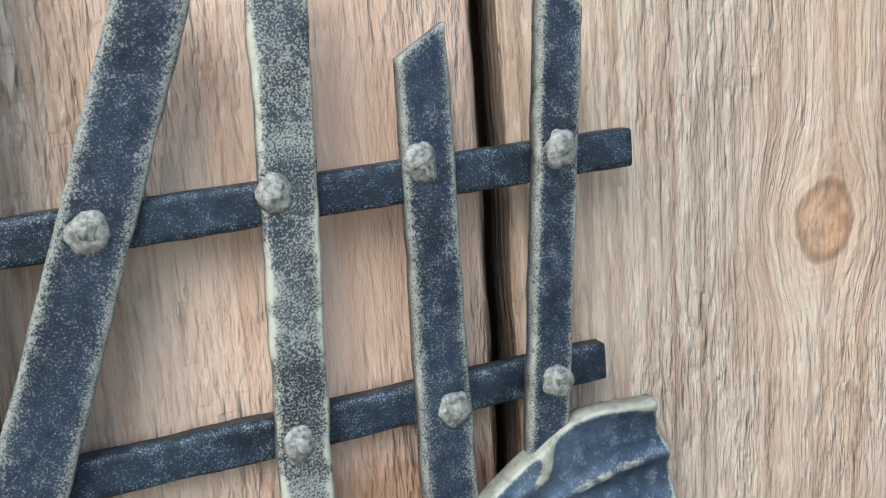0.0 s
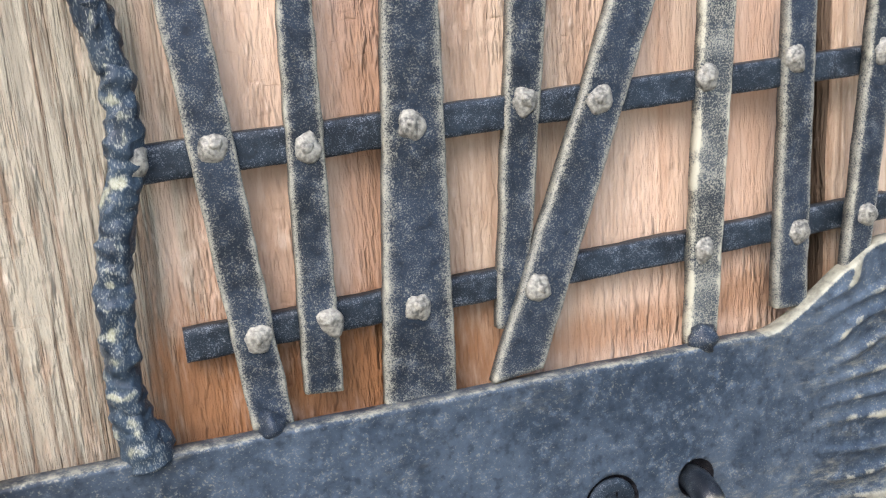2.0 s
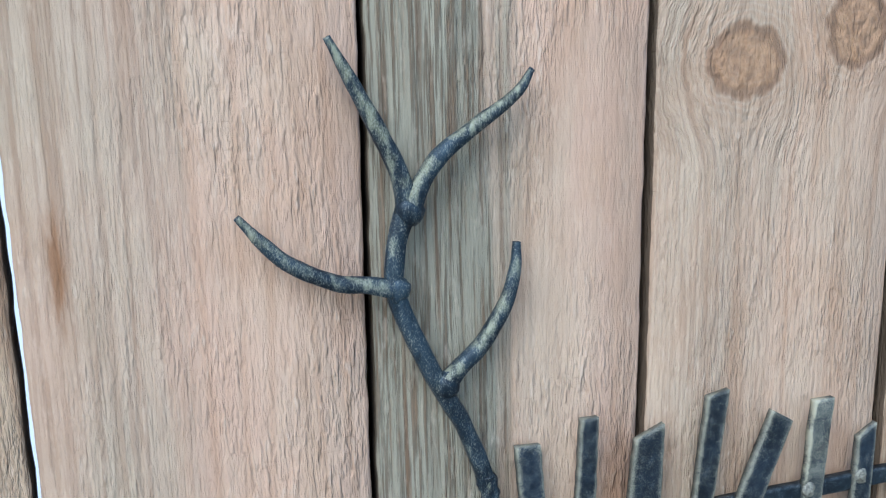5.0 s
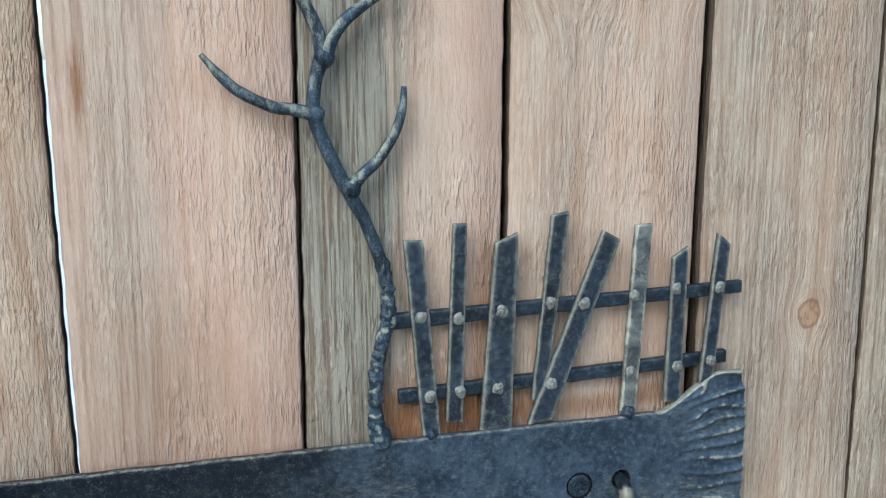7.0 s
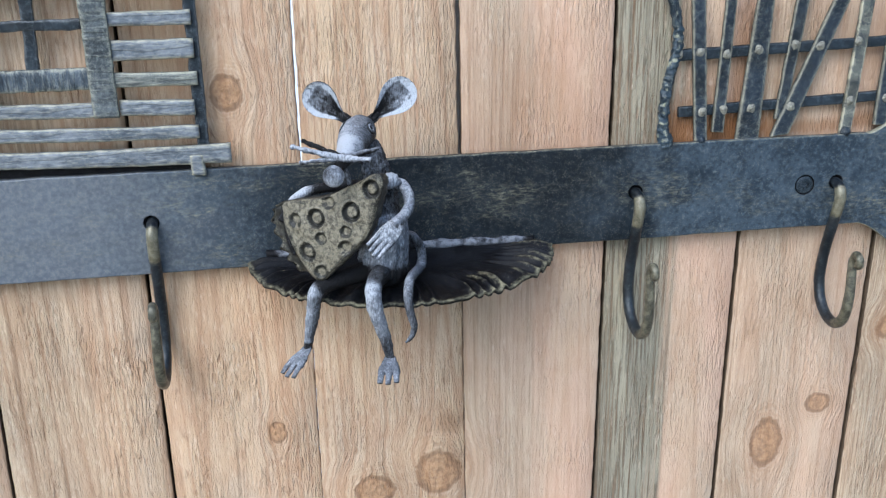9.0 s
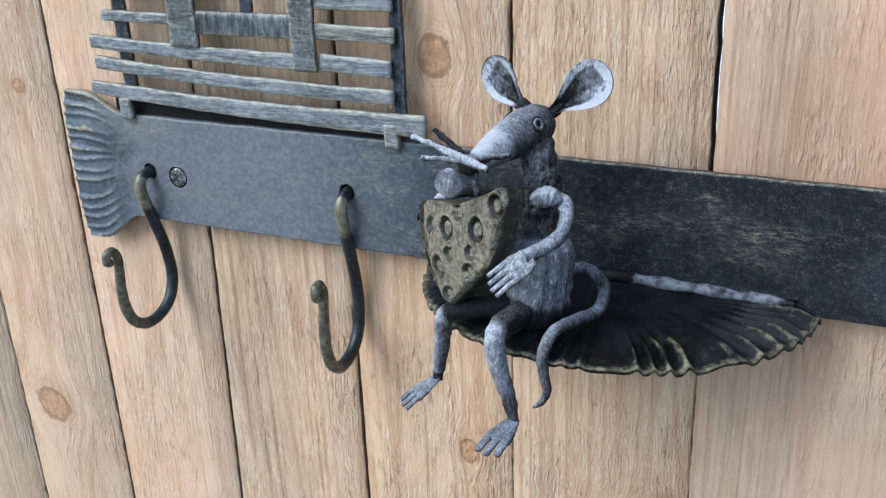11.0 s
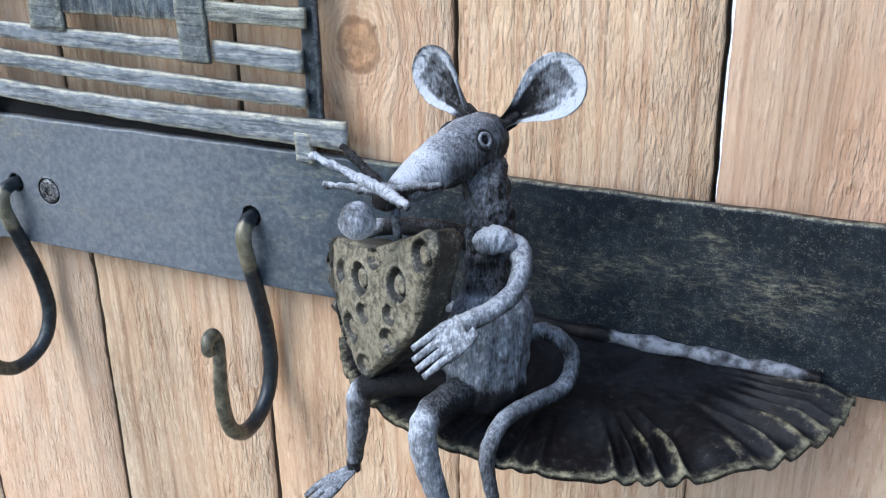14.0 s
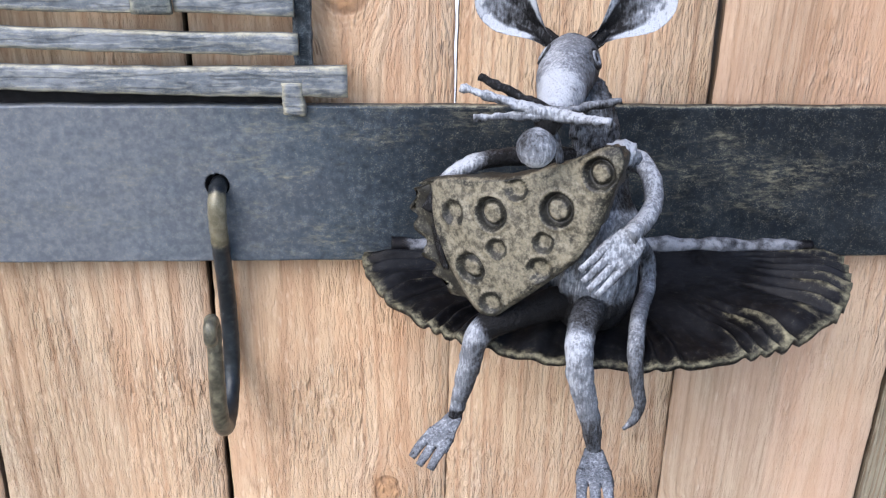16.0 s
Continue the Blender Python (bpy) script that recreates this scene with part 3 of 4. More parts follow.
def back_bar():
    bm = bmesh.new()
    xa, xb, nx, nz = -325.0, 329.0, 1000, 104
    holes = [(x, z + 0.5, 4.4, 3.6) for x, z in zip(HOOKS, HOOK_Z)] + [(x, z, 6.2, 1.6) for x, z in zip(SCREWS, SCREW_Z)]
    fr = []
    for i in range(nx + 1):
        x = xa + (xb - xa) * i / nx
        fl = max(smooth01((x - 284) / 36), smooth01((-280 - x) / 32))
        # the fanned tips stand higher and lower than the plate
        top = 28.2 + 0.006 * x + (16.8 if x > 0 else 11.5) * fl + 0.35 * wobble(x, 1, 0, 0.06)
        bot = -29.6 + 0.0125 * x - 16.6 * fl + 0.35 * wobble(x, 9, 0, 0.06)
        col = []
        for j in range(nz + 1):
            v = j / nz
            z = bot + (top - bot) * v
            xx = x
            if fl > 0:
                end = 4.0 * abs(2 * v - 1) ** 4 + 0.8 * wobble(0, 5, z, 0.2)
                s = (x - 284) / 45 if x > 0 else (-280 - x) / 45
                xx = x - math.copysign(end * max(s, 0) ** 1.5, x)
            y = BAR_Y + 0.30 * wobble(xx, 0, z, 0.09) + 0.08 * wobble(xx, 4, z, 0.35)
            ridge = 0.0
            if fl > 0:
                s = max((x - 292) / 37, (-288 - x) / 37, 0.0)
                ph = v * 13.0 + 0.55 * wobble(xx * 0.3, 2, z, 0.12) + 0.2 * math.sin(v * 9)
                ridge = smooth01(s * 1.6) * (2 * (0.5 + 0.5 * math.cos(2 * math.pi * ph)) ** 3.2 - 1)
                y -= 0.65 * ridge + 1.2 * smooth01(s)
            inside = 0
            for hx, hz, r, dep in holes:
                dx, dz = xx - hx, z - hz
                d = math.hypot(dx, dz)
                if d < r + 2.2 and abs(x - hx) < 12:
                    if abs(d - r) < 0.48 and d > 0:
                        xx, z = hx + dx * r / d, hz + dz * r / d
                    # hole floors go to the black slot: the recess shade is put into the colour
                    if d < r - 0.4:
                        y, inside = BAR_Y + dep, 2
            if ridge > 0.34 + 0.3 * abs(wobble(xx, 8, z, 0.4)):
                inside = 1
            col.append((bm.verts.new((xx, y, z)), inside))
        fr.append(col)
    for i in range(nx):
        for j in range(nz):
            q = (fr[i][j], fr[i + 1][j], fr[i + 1][j + 1], fr[i][j + 1])
            f = bm.faces.new([p[0] for p in q])
            marks = [p[1] for p in q]
            f.material_index = 2 if 2 in marks else (1 if marks.count(1) > 2 else 0)
    # rim, rounded over to the back
    border = [fr[i][0][0] for i in range(nx)] + [fr[nx][j][0] for j in range(nz)] + [fr[i][nz][0] for i in range(nx, 0, -1)] + [fr[0][j][0] for j in range(nz, 0, -1)]
    prev = border
    for dy, grow, mt in ((0.5, 0.45, 1), (3.6, 0.5, 1), (4.0, 0.0, 0)):
        cur = []
        for v in border:
            g = Vector((math.copysign(grow, v.co.x) if abs(v.co.x) > 318 else 0.0, 0, math.copysign(grow, v.co.z)))
            cur.append(bm.verts.new((v.co.x + g.x, v.co.y + dy, v.co.z + g.z)))
        for k in range(len(border)):
            l = (k + 1) % len(border)
            bm.faces.new((prev[k], prev[l], cur[l], cur[k])).material_index = mt
        prev = cur
    bm.faces.new(prev)
    soften(bm, {0: 0.0, 1: 1.6}, 1)
    layer = bm.verts.layers.float["wear_light"]
    # rim less pale, most on the left where the house's shade is painted in
    for v in bm.verts:
        if -285 < v.co.x < 285:
            v[layer] *= 0.25 if v.co.x < -90 else 0.5
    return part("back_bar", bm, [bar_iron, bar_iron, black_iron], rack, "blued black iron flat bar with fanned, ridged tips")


back_bar()

# one hook: (y, z, radius), from the hole in the plate down, round and up to the rolled tip
HOOK = [(-7.5, -0.5, 3.1), (-12, 0.3, 3.1), (-17.5, -1.2, 3.2), (-20, -6.5, 3.3), (-18.5, -14, 3.3), (-14.5, -26, 3.3), (-10, -40, 3.3), (-7, -54, 3.3), (-6.5, -67, 3.3), (-11, -78, 3.3),
        (-20, -84.5, 3.3), (-31, -85.5, 3.3), (-40, -80, 3.2), (-44.5, -70, 3.1), (-45.5, -57, 2.9), (-44.5, -46, 2.7), (-44.5, -39, 2.6), (-47.5, -34.5, 2.5), (-51.5, -35.5, 2.4), (-52, -39.5, 2.3), (-49.3, -40.3, 2.2)]
bm = bmesh.new()
tube(bm, [(0, y, z, r) for y, z, r in HOOK], n=6, seg=16, side=(1, 0, 0), lump=0.22, freq=0.35, mat=lambda s: 2 if 0.10 < s < 0.215 else (1 if s > 0.55 else 0))
soften(bm, {0: 0.0, 1: 0.6, 2: 1.5}, 4)
hook = part("hook", bm, hook_iron, rack, "round-bar hook with a rolled, bronzed tip")
# place, turn and length of each hook
for k, (hx, turn, long) in enumerate(zip(HOOKS, (-2.0, 2.5, 0.0, -3.0), (1.0, 1.06, 0.965, 0.985))):
    ob = hook
    if k:
        ob = new("hook", hook.data)
        ob.parent = rack
        ob["label"] = hook["label"]
    ob.matrix_local = pose(hx * MM, 0, HOOK_Z[k] * MM, 0, 1.3 if k == 1 else 0, turn) @ Matrix.Diagonal((1, 0.93 if k == 1 else 1, long, 1))

for sx, sz in zip(SCREWS, SCREW_Z):
    bm = bmesh.new()
    prof = [(5.4, 0.0), (5.3, -0.35), (4.4, -0.75), (2.9, -0.9)]
    rings = []
    for r, dy in prof:
        rings.append([bm.verts.new((r * math.cos(a), BAR_Y + 0.4 + dy, r * math.sin(a))) for a in [2 * math.pi * k / 24 for k in range(24)]])
    # star recess
    for dy in (-0.75, 1.4):
        rings.append([bm.verts.new(((2.5 if k % 4 < 2 else 1.6) * math.cos(2 * math.pi * k / 24), BAR_Y + 0.4 + dy, (2.5 if k % 4 < 2 else 1.6) * math.sin(2 * math.pi * k / 24))) for k in range(24)])
    for i, (a, b) in enumerate(zip(rings, rings[1:])):
        for k in range(24):
            bm.faces.new((a[k], a[(k + 1) % 24], b[(k + 1) % 24], b[k])).material_index = 1 if i == 4 else 0
    bm.faces.new(rings[-1]).material_index = 1
    bm.faces.new(rings[0])
    ob = part("screw", bm, [zinc if sx < 0 else rail_iron, black_iron], None, smooth=False)
    ob.location = (sx * MM, 0, sz * MM)
    tagged(ob, "countersunk star-drive screw in the rack, blackened with bare bright metal" if sx < 0 else "blackened countersunk star-drive screw in the rack", "screw", "screws holding the rack")


def tray():
    bm = bmesh.new()
    nt, nr = 420, 34
    rows = []
    for j in range(nr + 1):
        s = 0.02 + 0.98 * j / nr
        row = []
        for i in range(nt + 1):
            th = math.pi * i / nt
            ph = 50 * th + 8.0 * wobble(math.cos(th) * 60, 2, math.sin(th) * 60, 0.07)
            inner = 0.60 - 0.06 * smooth01((math.cos(th) - 0.15) / 0.5)
            k = smooth01((s - inner) / (1.0 - inner)) * (0.5 + 0.5 * smooth01((abs(math.cos(th) + 0.12) - 0.06) / 0.3)) * (0.75 + 0.5 * wobble(math.cos(th) * 60, 6, math.sin(th) * 60, 0.09))
            wave = (2 * (0.5 + 0.5 * math.sin(ph)) ** 2.0 - 0.9) * k * (1 - 0.62 * smooth01((s - 0.86) / 0.14))
            rad = s + (0.002 * math.sin(ph + 0.8) + 0.010 * wobble(th * 30, 3, 0, 0.4)) * smooth01((s - 0.8) / 0.2)
            x = (91.0 if th < math.pi / 2 else 86.0) * math.cos(th) * rad - 0.5
            y = -12 - 79.5 * math.sin(th) * rad
            z = -24.8 + 3.6 * wave + 0.5 * wobble(x, y, 0, 0.06) - 1.6 * smooth01((s - 0.9) / 0.1)
            row.append((bm.verts.new((x, y, z)), wave, s))
        rows.append(row)
    low = [[bm.verts.new((p[0].co.x, p[0].co.y, p[0].co.z - 1.8)) for p in row] for row in (rows[0], rows[-1])]
    for a, b in zip(rows, rows[1:]):
        for i in range(nt):
            f = bm.faces.new((a[i][0], a[i + 1][0], b[i + 1][0], b[i][0]))
            x_ = math.cos(math.pi * i / nt)
            s, wv = b[i][2], (a[i][1] + b[i][1]) / 2
            f.material_index = 1 if s > 0.99 else (2 if s > 0.58 and wv > 0.50 + 0.2 * smooth01((0.45 - abs(x_)) / 0.4) + 0.4 * wobble(i * 0.3, s * 9, 0, 0.5) else 0)
    for i in range(nt):
        bm.faces.new((rows[-1][i][0], rows[-1][i + 1][0], low[1][i + 1], low[1][i])).material_index = 2
        bm.faces.new((low[1][i], low[1][i + 1], low[0][i + 1], low[0][i]))
    soften(bm, {0: 0.0, 1: 0.95, 2: 0.68}, 1)
    ob = part("tray", bm, tray_iron, rack, "black half-round shelf with a crimped, gilded rim")
    bm = bmesh.new()
    tube(bm, [(x, -12.8, -23.4 + 0.3 * math.sin(x), 2.6 + 0.5 * math.sin(x * 0.31)) for x in range(-76, 86, 6)], n=6, seg=16, lump=0.6, freq=0.25, side=(0, 0, 1),
         mat=lambda s: 1 if 0.55 < s < 0.97 or 0.03 < s < 0.22 else 0)
    soften(bm, {0: 0.0, 1: 0.78}, 10)
    part("weld_bead", bm, black_iron, ob, "weld seam brushed with pale grey")


tray()

# ---- coat rack: picket fence ----
# pickets: corners top left, top right, bottom right, bottom left in x, z; face depth at top and foot
PICKETS = [
    ((170, 114.3), (178, 114.0), (185.3, 29.5), (177.6, 29.5), -8.6, -7.6),
    ((190.9, 120.2), (196.8, 120.2), (195.2, 34.0), (188.0, 34.6), -8.6, -7.4),
    ((208.8, 111.2), (218.8, 115.4), (217.2, 29.0), (202.8, 29.2), -9.2, -7.8),
    ((233.8, 121.8), (241.6, 123.4), (233.2, 40.0), (226.8, 40.4), -8.6, -6.6),
    ((257.0, 114.8), (264.8, 110.2), (235.2, 31.6), (224.2, 30.2), -9.6, -8.8),
    ((271.6, 116.4), (279.2, 116.6), (275.4, 29.5), (268.2, 29.5), -10.6, -7.8),
    ((290.0, 101.0), (297.0, 105.4), (297.4, 34.2), (289.2, 34.6), -10.2, -8.4),
    ((310.2, 111.2), (316.2, 106.0), (311.2, 36.5), (304.8, 37.5), -12.4, -10.4),
]
RIVETS = [[(177, 82), (180.7, 47)], [(193, 80), (194, 48)], [(212, 82), (210.7, 48)], [(234.2, 84)], [(249, 83), (234.8, 48)], [(272, 85.3), (271.8, 50)], [(292, 87), (294.5, 51)], [(312, 87), (310, 53)]]
for k, ((p0, p1, p2, p3, yt, yb), rv) in enumerate(zip(PICKETS, RIVETS)):
    bm = bmesh.new()
    strip(bm, p0, p1, p2, p3, yt, 2.6, cham=0.4, n=90, cols=12, jit=0.3, front2=yb, freq=0.22, seed=k * 17.0)
    soften(bm, {0: 0.0, 1: 1.9}, 4)
    ob = part("picket", bm, crusted_iron if k == 5 else iron, rack)
    for x, z in rv:
        t = (p0[1] - z) / (p0[1] - p3[1])
        y = yt + (yb - yt) * t
        bm = bmesh.new()
        ball(bm, (x, y + 0.2, z), 2.5, lump=0.9, freq=0.5, scale=(1.0, 0.5, 1.12), seg=22)
        ball(bm, (x + 0.3 * math.sin(x), y - 0.5, z + 0.3), 1.3, lump=0.8, freq=0.9, scale=(1.0, 0.65, 1.0), seg=16)
        part("rivet", bm, rivet_iron, ob, "cream-brushed rivet head")
# weld blobs at the foot of two pickets
for x, y, z, r in ((271, -9.0, 31.5, 3.0), (181, -8.5, 30.5, 2.6)):
    bm = bmesh.new()
    ball(bm, (x, y, z), r, lump=1.4, freq=0.6)
    part("weld_blob", bm, iron, rack)
for a, b, c, d, y0, y1 in (((164, 83.2), (164, 76.6), (325, 82.8), (325, 88.4), -6.2, -8.6), ((168, 49.6), (168, 43.6), (320.5, 49.8), (320.5, 55.6), -4.9, -6.2)):
    bm = bmesh.new()
    strip(bm, a, b, c, d, y0, 3.0, cham=0.4, n=120, cols=6, jit=0.25, front2=y1, freq=0.2)
    soften(bm, {0: 0.0, 1: 1.0})
    part("fence_rail", bm, rail_iron, rack)

# ---- coat rack: bare tree ----
TRUNK = [(159.5, -8.5, 28, 4.4), (157.5, -8.5, 38, 3.3), (157.2, -8.5, 47, 2.9), (158, -8.5, 60, 3.0), (160.3, -8.2, 71, 2.8), (163, -8, 83, 3.0), (163, -7.5, 96, 2.7), (160.5, -7.2, 107, 2.8),
         (154.5, -7, 123, 2.8), (147.5, -7, 136, 2.9), (141, -7, 150, 3.0), (135.5, -7, 164.5, 3.0), (136, -7, 177, 2.9), (139.5, -7, 189, 3.2)]
bm = bmesh.new()
tube(bm, TRUNK[:8], n=26, seg=28, lump=0.9, freq=0.30)
for v in bm.verts:
    v.co += Vector((wobble(*v.co, 0.55), 0.8 * wobble(v.co.x + 40, v.co.y, v.co.z, 0.5), wobble(v.co.x, v.co.y + 70, v.co.z, 0.6))) * 0.75
forged(bm, TRUNK[6:])
rub_lit_side(bm, 0.42, 0.12)
trunk = part("trunk", bm, branch_iron, rack, "knobbly forged trunk of the bare tree")
BRANCHES = [
    [(136, -7.5, 165.5, 3.2), (128, -8, 167.6, 2.6), (119, -8, 169, 2.5), (107, -8, 175, 2.3), (99.5, -7.5, 182, 1.9), (94, -7, 188.5, 1.0)],
    [(149, -7.5, 136.5, 3.4), (153, -8, 141, 2.6), (160, -8, 147.5, 2.5), (167, -7.5, 158, 2.2), (170.4, -7, 168, 1.8), (171.2, -6.5, 176, 1.2)],
    [(139.5, -7.5, 187, 3.4), (137.5, -7.5, 197, 2.8), (132.5, -7.5, 208, 2.6), (126, -7, 221, 2.1), (119.5, -6.5, 233.5, 1.1)],
    [(139.5, -7.8, 186, 3.6), (143.5, -8.2, 195, 2.7), (149.5, -8.2, 202.5, 2.6), (160, -7.8, 210, 2.2), (171, -7.2, 217.5, 1.8), (175.6, -7, 224, 0.9)],
]
for br in BRANCHES:
    bm = bmesh.new()
    forged(bm, br)
    rub_lit_side(bm, 0.12, -0.45)
    part("branch", bm, branch_iron, trunk)
for x, z, r in ((149.5, 136.5, 3.6), (139.8, 187.5, 4.0), (136, 165.5, 3.4), (159.6, 31, 4.3), (163.5, 81.5, 2.9)):
    bm = bmesh.new()
    ball(bm, (x, -8.2, z), r, lump=1.0, freq=0.5, scale=(1, 0.8, 1.15))
    part("weld_blob", bm, rivet_iron if z == 81.5 else branch_iron, trunk)

# ---- coat rack: plank house ----
# planks: x from, top and foot there, x to, top and foot there, bow, material
HOUSE_Y = -14.0
PLANKS = [
    (-297, 45.5, 38.2, -90.5, 42.8, 32.0, -1.9, slat_iron), (-291, 59.5, 52.5, -106.5, 53.8, 46.4, -1.6, slat_iron),
    (-292, 71, 64, -159, 68, 60, -0.8, slat_iron), (-146.5, 68.6, 60.2, -107.5, 67.6, 59, 0, slat_iron),
    (-281, 84.5, 79, -234, 84, 78.8, 0, slat_iron), (-149, 83.2, 75.6, -104.5, 82.6, 75.4, 0, slat_pale),
    (-281, 100, 91, -234, 100, 91, 0, slat_iron), (-149, 100, 89.4, -105, 100, 89.8, 0, slat_iron),
    (-281, 115, 108, -234, 115, 108, 0, slat_iron), (-149, 114.3, 107.2, -105, 114.8, 107, 0, slat_iron),
    (-282, 131, 122, -234, 131, 122, 0, slat_pale), (-149, 130, 121.5, -104, 130, 121.5, 0, slat_iron),
    (-286, 146, 137, -102, 146, 137, 0, slat_iron),
]
for k, (xa, ta, fa, xb, tb, fb, bow, mt) in enumerate(PLANKS):
    bm = bmesh.new()
    strip(bm, (xa, fa), (xa, ta), (xb, tb), (xb, fb), HOUSE_Y - 0.5 * (k % 3), 2.4, cham=0.55, n=int(abs(xb - xa) / 2.2), cols=4, jit=0.42, freq=0.12, bow=bow, seed=k * 13.0)
    soften(bm, {0: 0.0, 1: 1.6})
    part("house_plank", bm, mt, rack)
for xa, xb, za, zb, shift, y, mt, nm in ((-235, -217.5, 134, 68, 0.5, -16.6, stile_iron, "window_stile"), (-160.5, -147, 134, 60, 0.5, -16.6, stile_iron, "window_stile"),
                                         (-277, -268.5, 150, 40, 1.0, -11.0, rail_iron, "house_post"), (-109, -102.5, 150, 40, 0.5, -11.0, rail_iron, "house_post"),
                                         (-190, -183.5, 130, 84, -1.5, -12.0, rail_iron, "window_bar")):
    bm = bmesh.new()
    strip(bm, (xa, za), (xb, za), (xb + shift, zb), (xa + shift, zb), y, 2.4, cham=0.6, n=36, cols=4, jit=0.6, freq=0.2, seed=xa)
    soften(bm, {0: 0.0, 1: 1.6})
    part(nm, bm, mt, rack)
for xa, xb, ta, fa, y, mt, nm in ((-219, -158, 86.5, 75, -15.2, slat_cross, "window_sill"), (-219, -158, 134, 124, -15.2, slat_cross, "window_head"), (-219, -160, 111.5, 106, -12.6, rail_iron, "window_bar")):
    bm = bmesh.new()
    strip(bm, (xa, fa), (xa, ta), (xb, ta), (xb, fa), y, 2.4, cham=0.6, n=36, cols=4, jit=0.6, freq=0.2, seed=xa)
    soften(bm, {0: 0.0, 1: 1.6})
    part(nm, bm, mt, rack)
# black strip added behind the gap between house and plate, standing in for its shade
bm = bmesh.new()
strip(bm, (-288, 22.5), (-288, 39.5), (-110, 36.0), (-110, 24.0), -7.2, 3.0, cham=0.5, n=60, cols=4, jit=0.4, freq=0.2)
soften(bm, {0: 0.0, 1: 0.2})
part("gap_shade_strip", bm, black_iron, rack)
for x in (-275, -109):
    bm = bmesh.new()
    strip(bm, (x - 4, 37), (x + 3.5, 37), (x + 3.8, 25.5), (x - 3.6, 26), -14.6, 3.4, cham=0.8, n=10, cols=3, jit=0.6, freq=0.3)
    soften(bm, {0: 0.0, 1: 1.6})
    part("house_tab", bm, slat_iron, rack)


# ---- mouse figurine ----
def mouse():
    bm = bmesh.new()
    D, M, P = 1, 4, 6
    # body, neck
    crest, ears = {}, set()
    body = tube(bm, [(-15, -71, -23, 9), (-14.5, -71, -18, 12.5), (-13, -70, -6, 12.5), (-12, -68.5, 6, 11.8), (-12.5, -66.5, 14, 9.0), (-13.5, -65, 24, 8.0), (-14.5, -64, 32, 7.0), (-16.5, -61.5, 40, 6.8), (-19.5, -57.5, 46, 7.0), (-21.5, -57, 51.5, 4.0)],
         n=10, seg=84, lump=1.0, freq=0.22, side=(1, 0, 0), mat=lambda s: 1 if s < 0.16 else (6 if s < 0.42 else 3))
    for i, ring in enumerate(body):
        c = sum((v.co for v in ring), Vector()) / 84
        deep = smooth01((i - 6) / 10) * smooth01((60 - i) / 12)
        for k, v in enumerate(ring):
            wave = math.sin(k * 2 * math.pi / 6 + 1.6 * wobble(k * 0.2, i * 0.08, 0, 1.0)) * deep
            v.co = c + (v.co - c) * (1 + 0.035 * wave)
            # chest blackened: the shade between cheese and arm put into its tone
            chest_shade = smooth01((v.co.z - 4) / 6) * smooth01((26 - v.co.z) / 4) * smooth01((-59 - v.co.y) / 6)
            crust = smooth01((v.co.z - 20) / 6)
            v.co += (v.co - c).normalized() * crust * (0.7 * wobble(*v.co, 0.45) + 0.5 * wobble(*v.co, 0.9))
            crest[v] = 0.38 * wave + 0.12 - 0.9 * chest_shade + crust * (0.04 + 0.9 * wobble(*v.co, 0.45) + 0.4 * wobble(*v.co, 0.9))
    # head and snout
    tube(bm, [(-19.5, -44.5, 54.5, 2.5), (-20.5, -47.5, 54.2, 6.2), (-22, -53, 53.6, 8.3), (-24, -60, 52.6, 8.7), (-26, -67, 51.6, 8.0), (-28.3, -76, 50, 6.6), (-30.3, -83.5, 48.6, 5.2), (-32, -88.5, 47.3, 3.6), (-34, -93, 45.5, 2.6)],
         n=7, seg=26, lump=0.5, freq=0.25, side=(0, 0, 1), mat=lambda s: 3 if s < 0.24 else (4 if s < 0.46 else (5 if s < 0.60 else (8 if s < 0.84 else 2))))
    ball(bm, (-37.3, -100.5, 43.0), 5.2, mat=7, lump=0.15, seg=22)
    # eye rings and pupils on both cheeks
    ax = Vector((-0.30, -0.93, -0.20)).normalized()
    for sx in (1, -1):
        out = (Vector((0.94, -0.30, 0)) * sx + Vector((0, 0, 0.55))).normalized()
        c = Vector((-24.0, -60.5, 52.6)) + out * 8.5
        u = ax
        w = out.cross(u).normalized()
        ring = [c + (u * math.cos(a) + w * math.sin(a)) * 2.9 for a in [2 * math.pi * k / 14 for k in range(15)]]
        tube(bm, [(*p, 0.55) for p in ring], n=2, seg=7, mat=2, side=tuple(out), close=False)
        ring = [c + out * 0.25 + (u * math.cos(a) + w * math.sin(a)) * 1.85 for a in [2 * math.pi * k / 14 for k in range(15)]]
        tube(bm, [(*p, 0.6) for p in ring], n=2, seg=7, mat=6, side=tuple(out), close=False)
        ball(bm, c - out * 0.5, 1.35, mat=0, seg=12)
    # whiskers
    j = (-32.8, -93.5, 49.8)
    for tip, mt in (((-56.8, -90.5, 55.8), 7), ((-51.1, -82.6, 56.7), D), ((-19.6, -105.6, 51.4), P), ((-15.1, -94.4, 53.7), M), ((-52.9, -90.5, 47.6), P)):
        mid = [(a * 0.5 + b * 0.5) for a, b in zip(j, tip)]
        tube(bm, [(*j, 2.0), (*mid, 1.3), (*tip, 0.95)], n=9, seg=12, lump=1.0, freq=0.5, mat=mt, side=(0, 0, 1))
    tube(bm, [(-32, -89, 44, 1.6), (-30.5, -91.5, 40, 1.3), (-29.5, -92.5, 36, 1.1)], n=4, seg=8, mat=M, side=(1, 0, 0))
    ball(bm, (-33.5, -92.5, 47), 3.2, mat=D, lump=0.9)
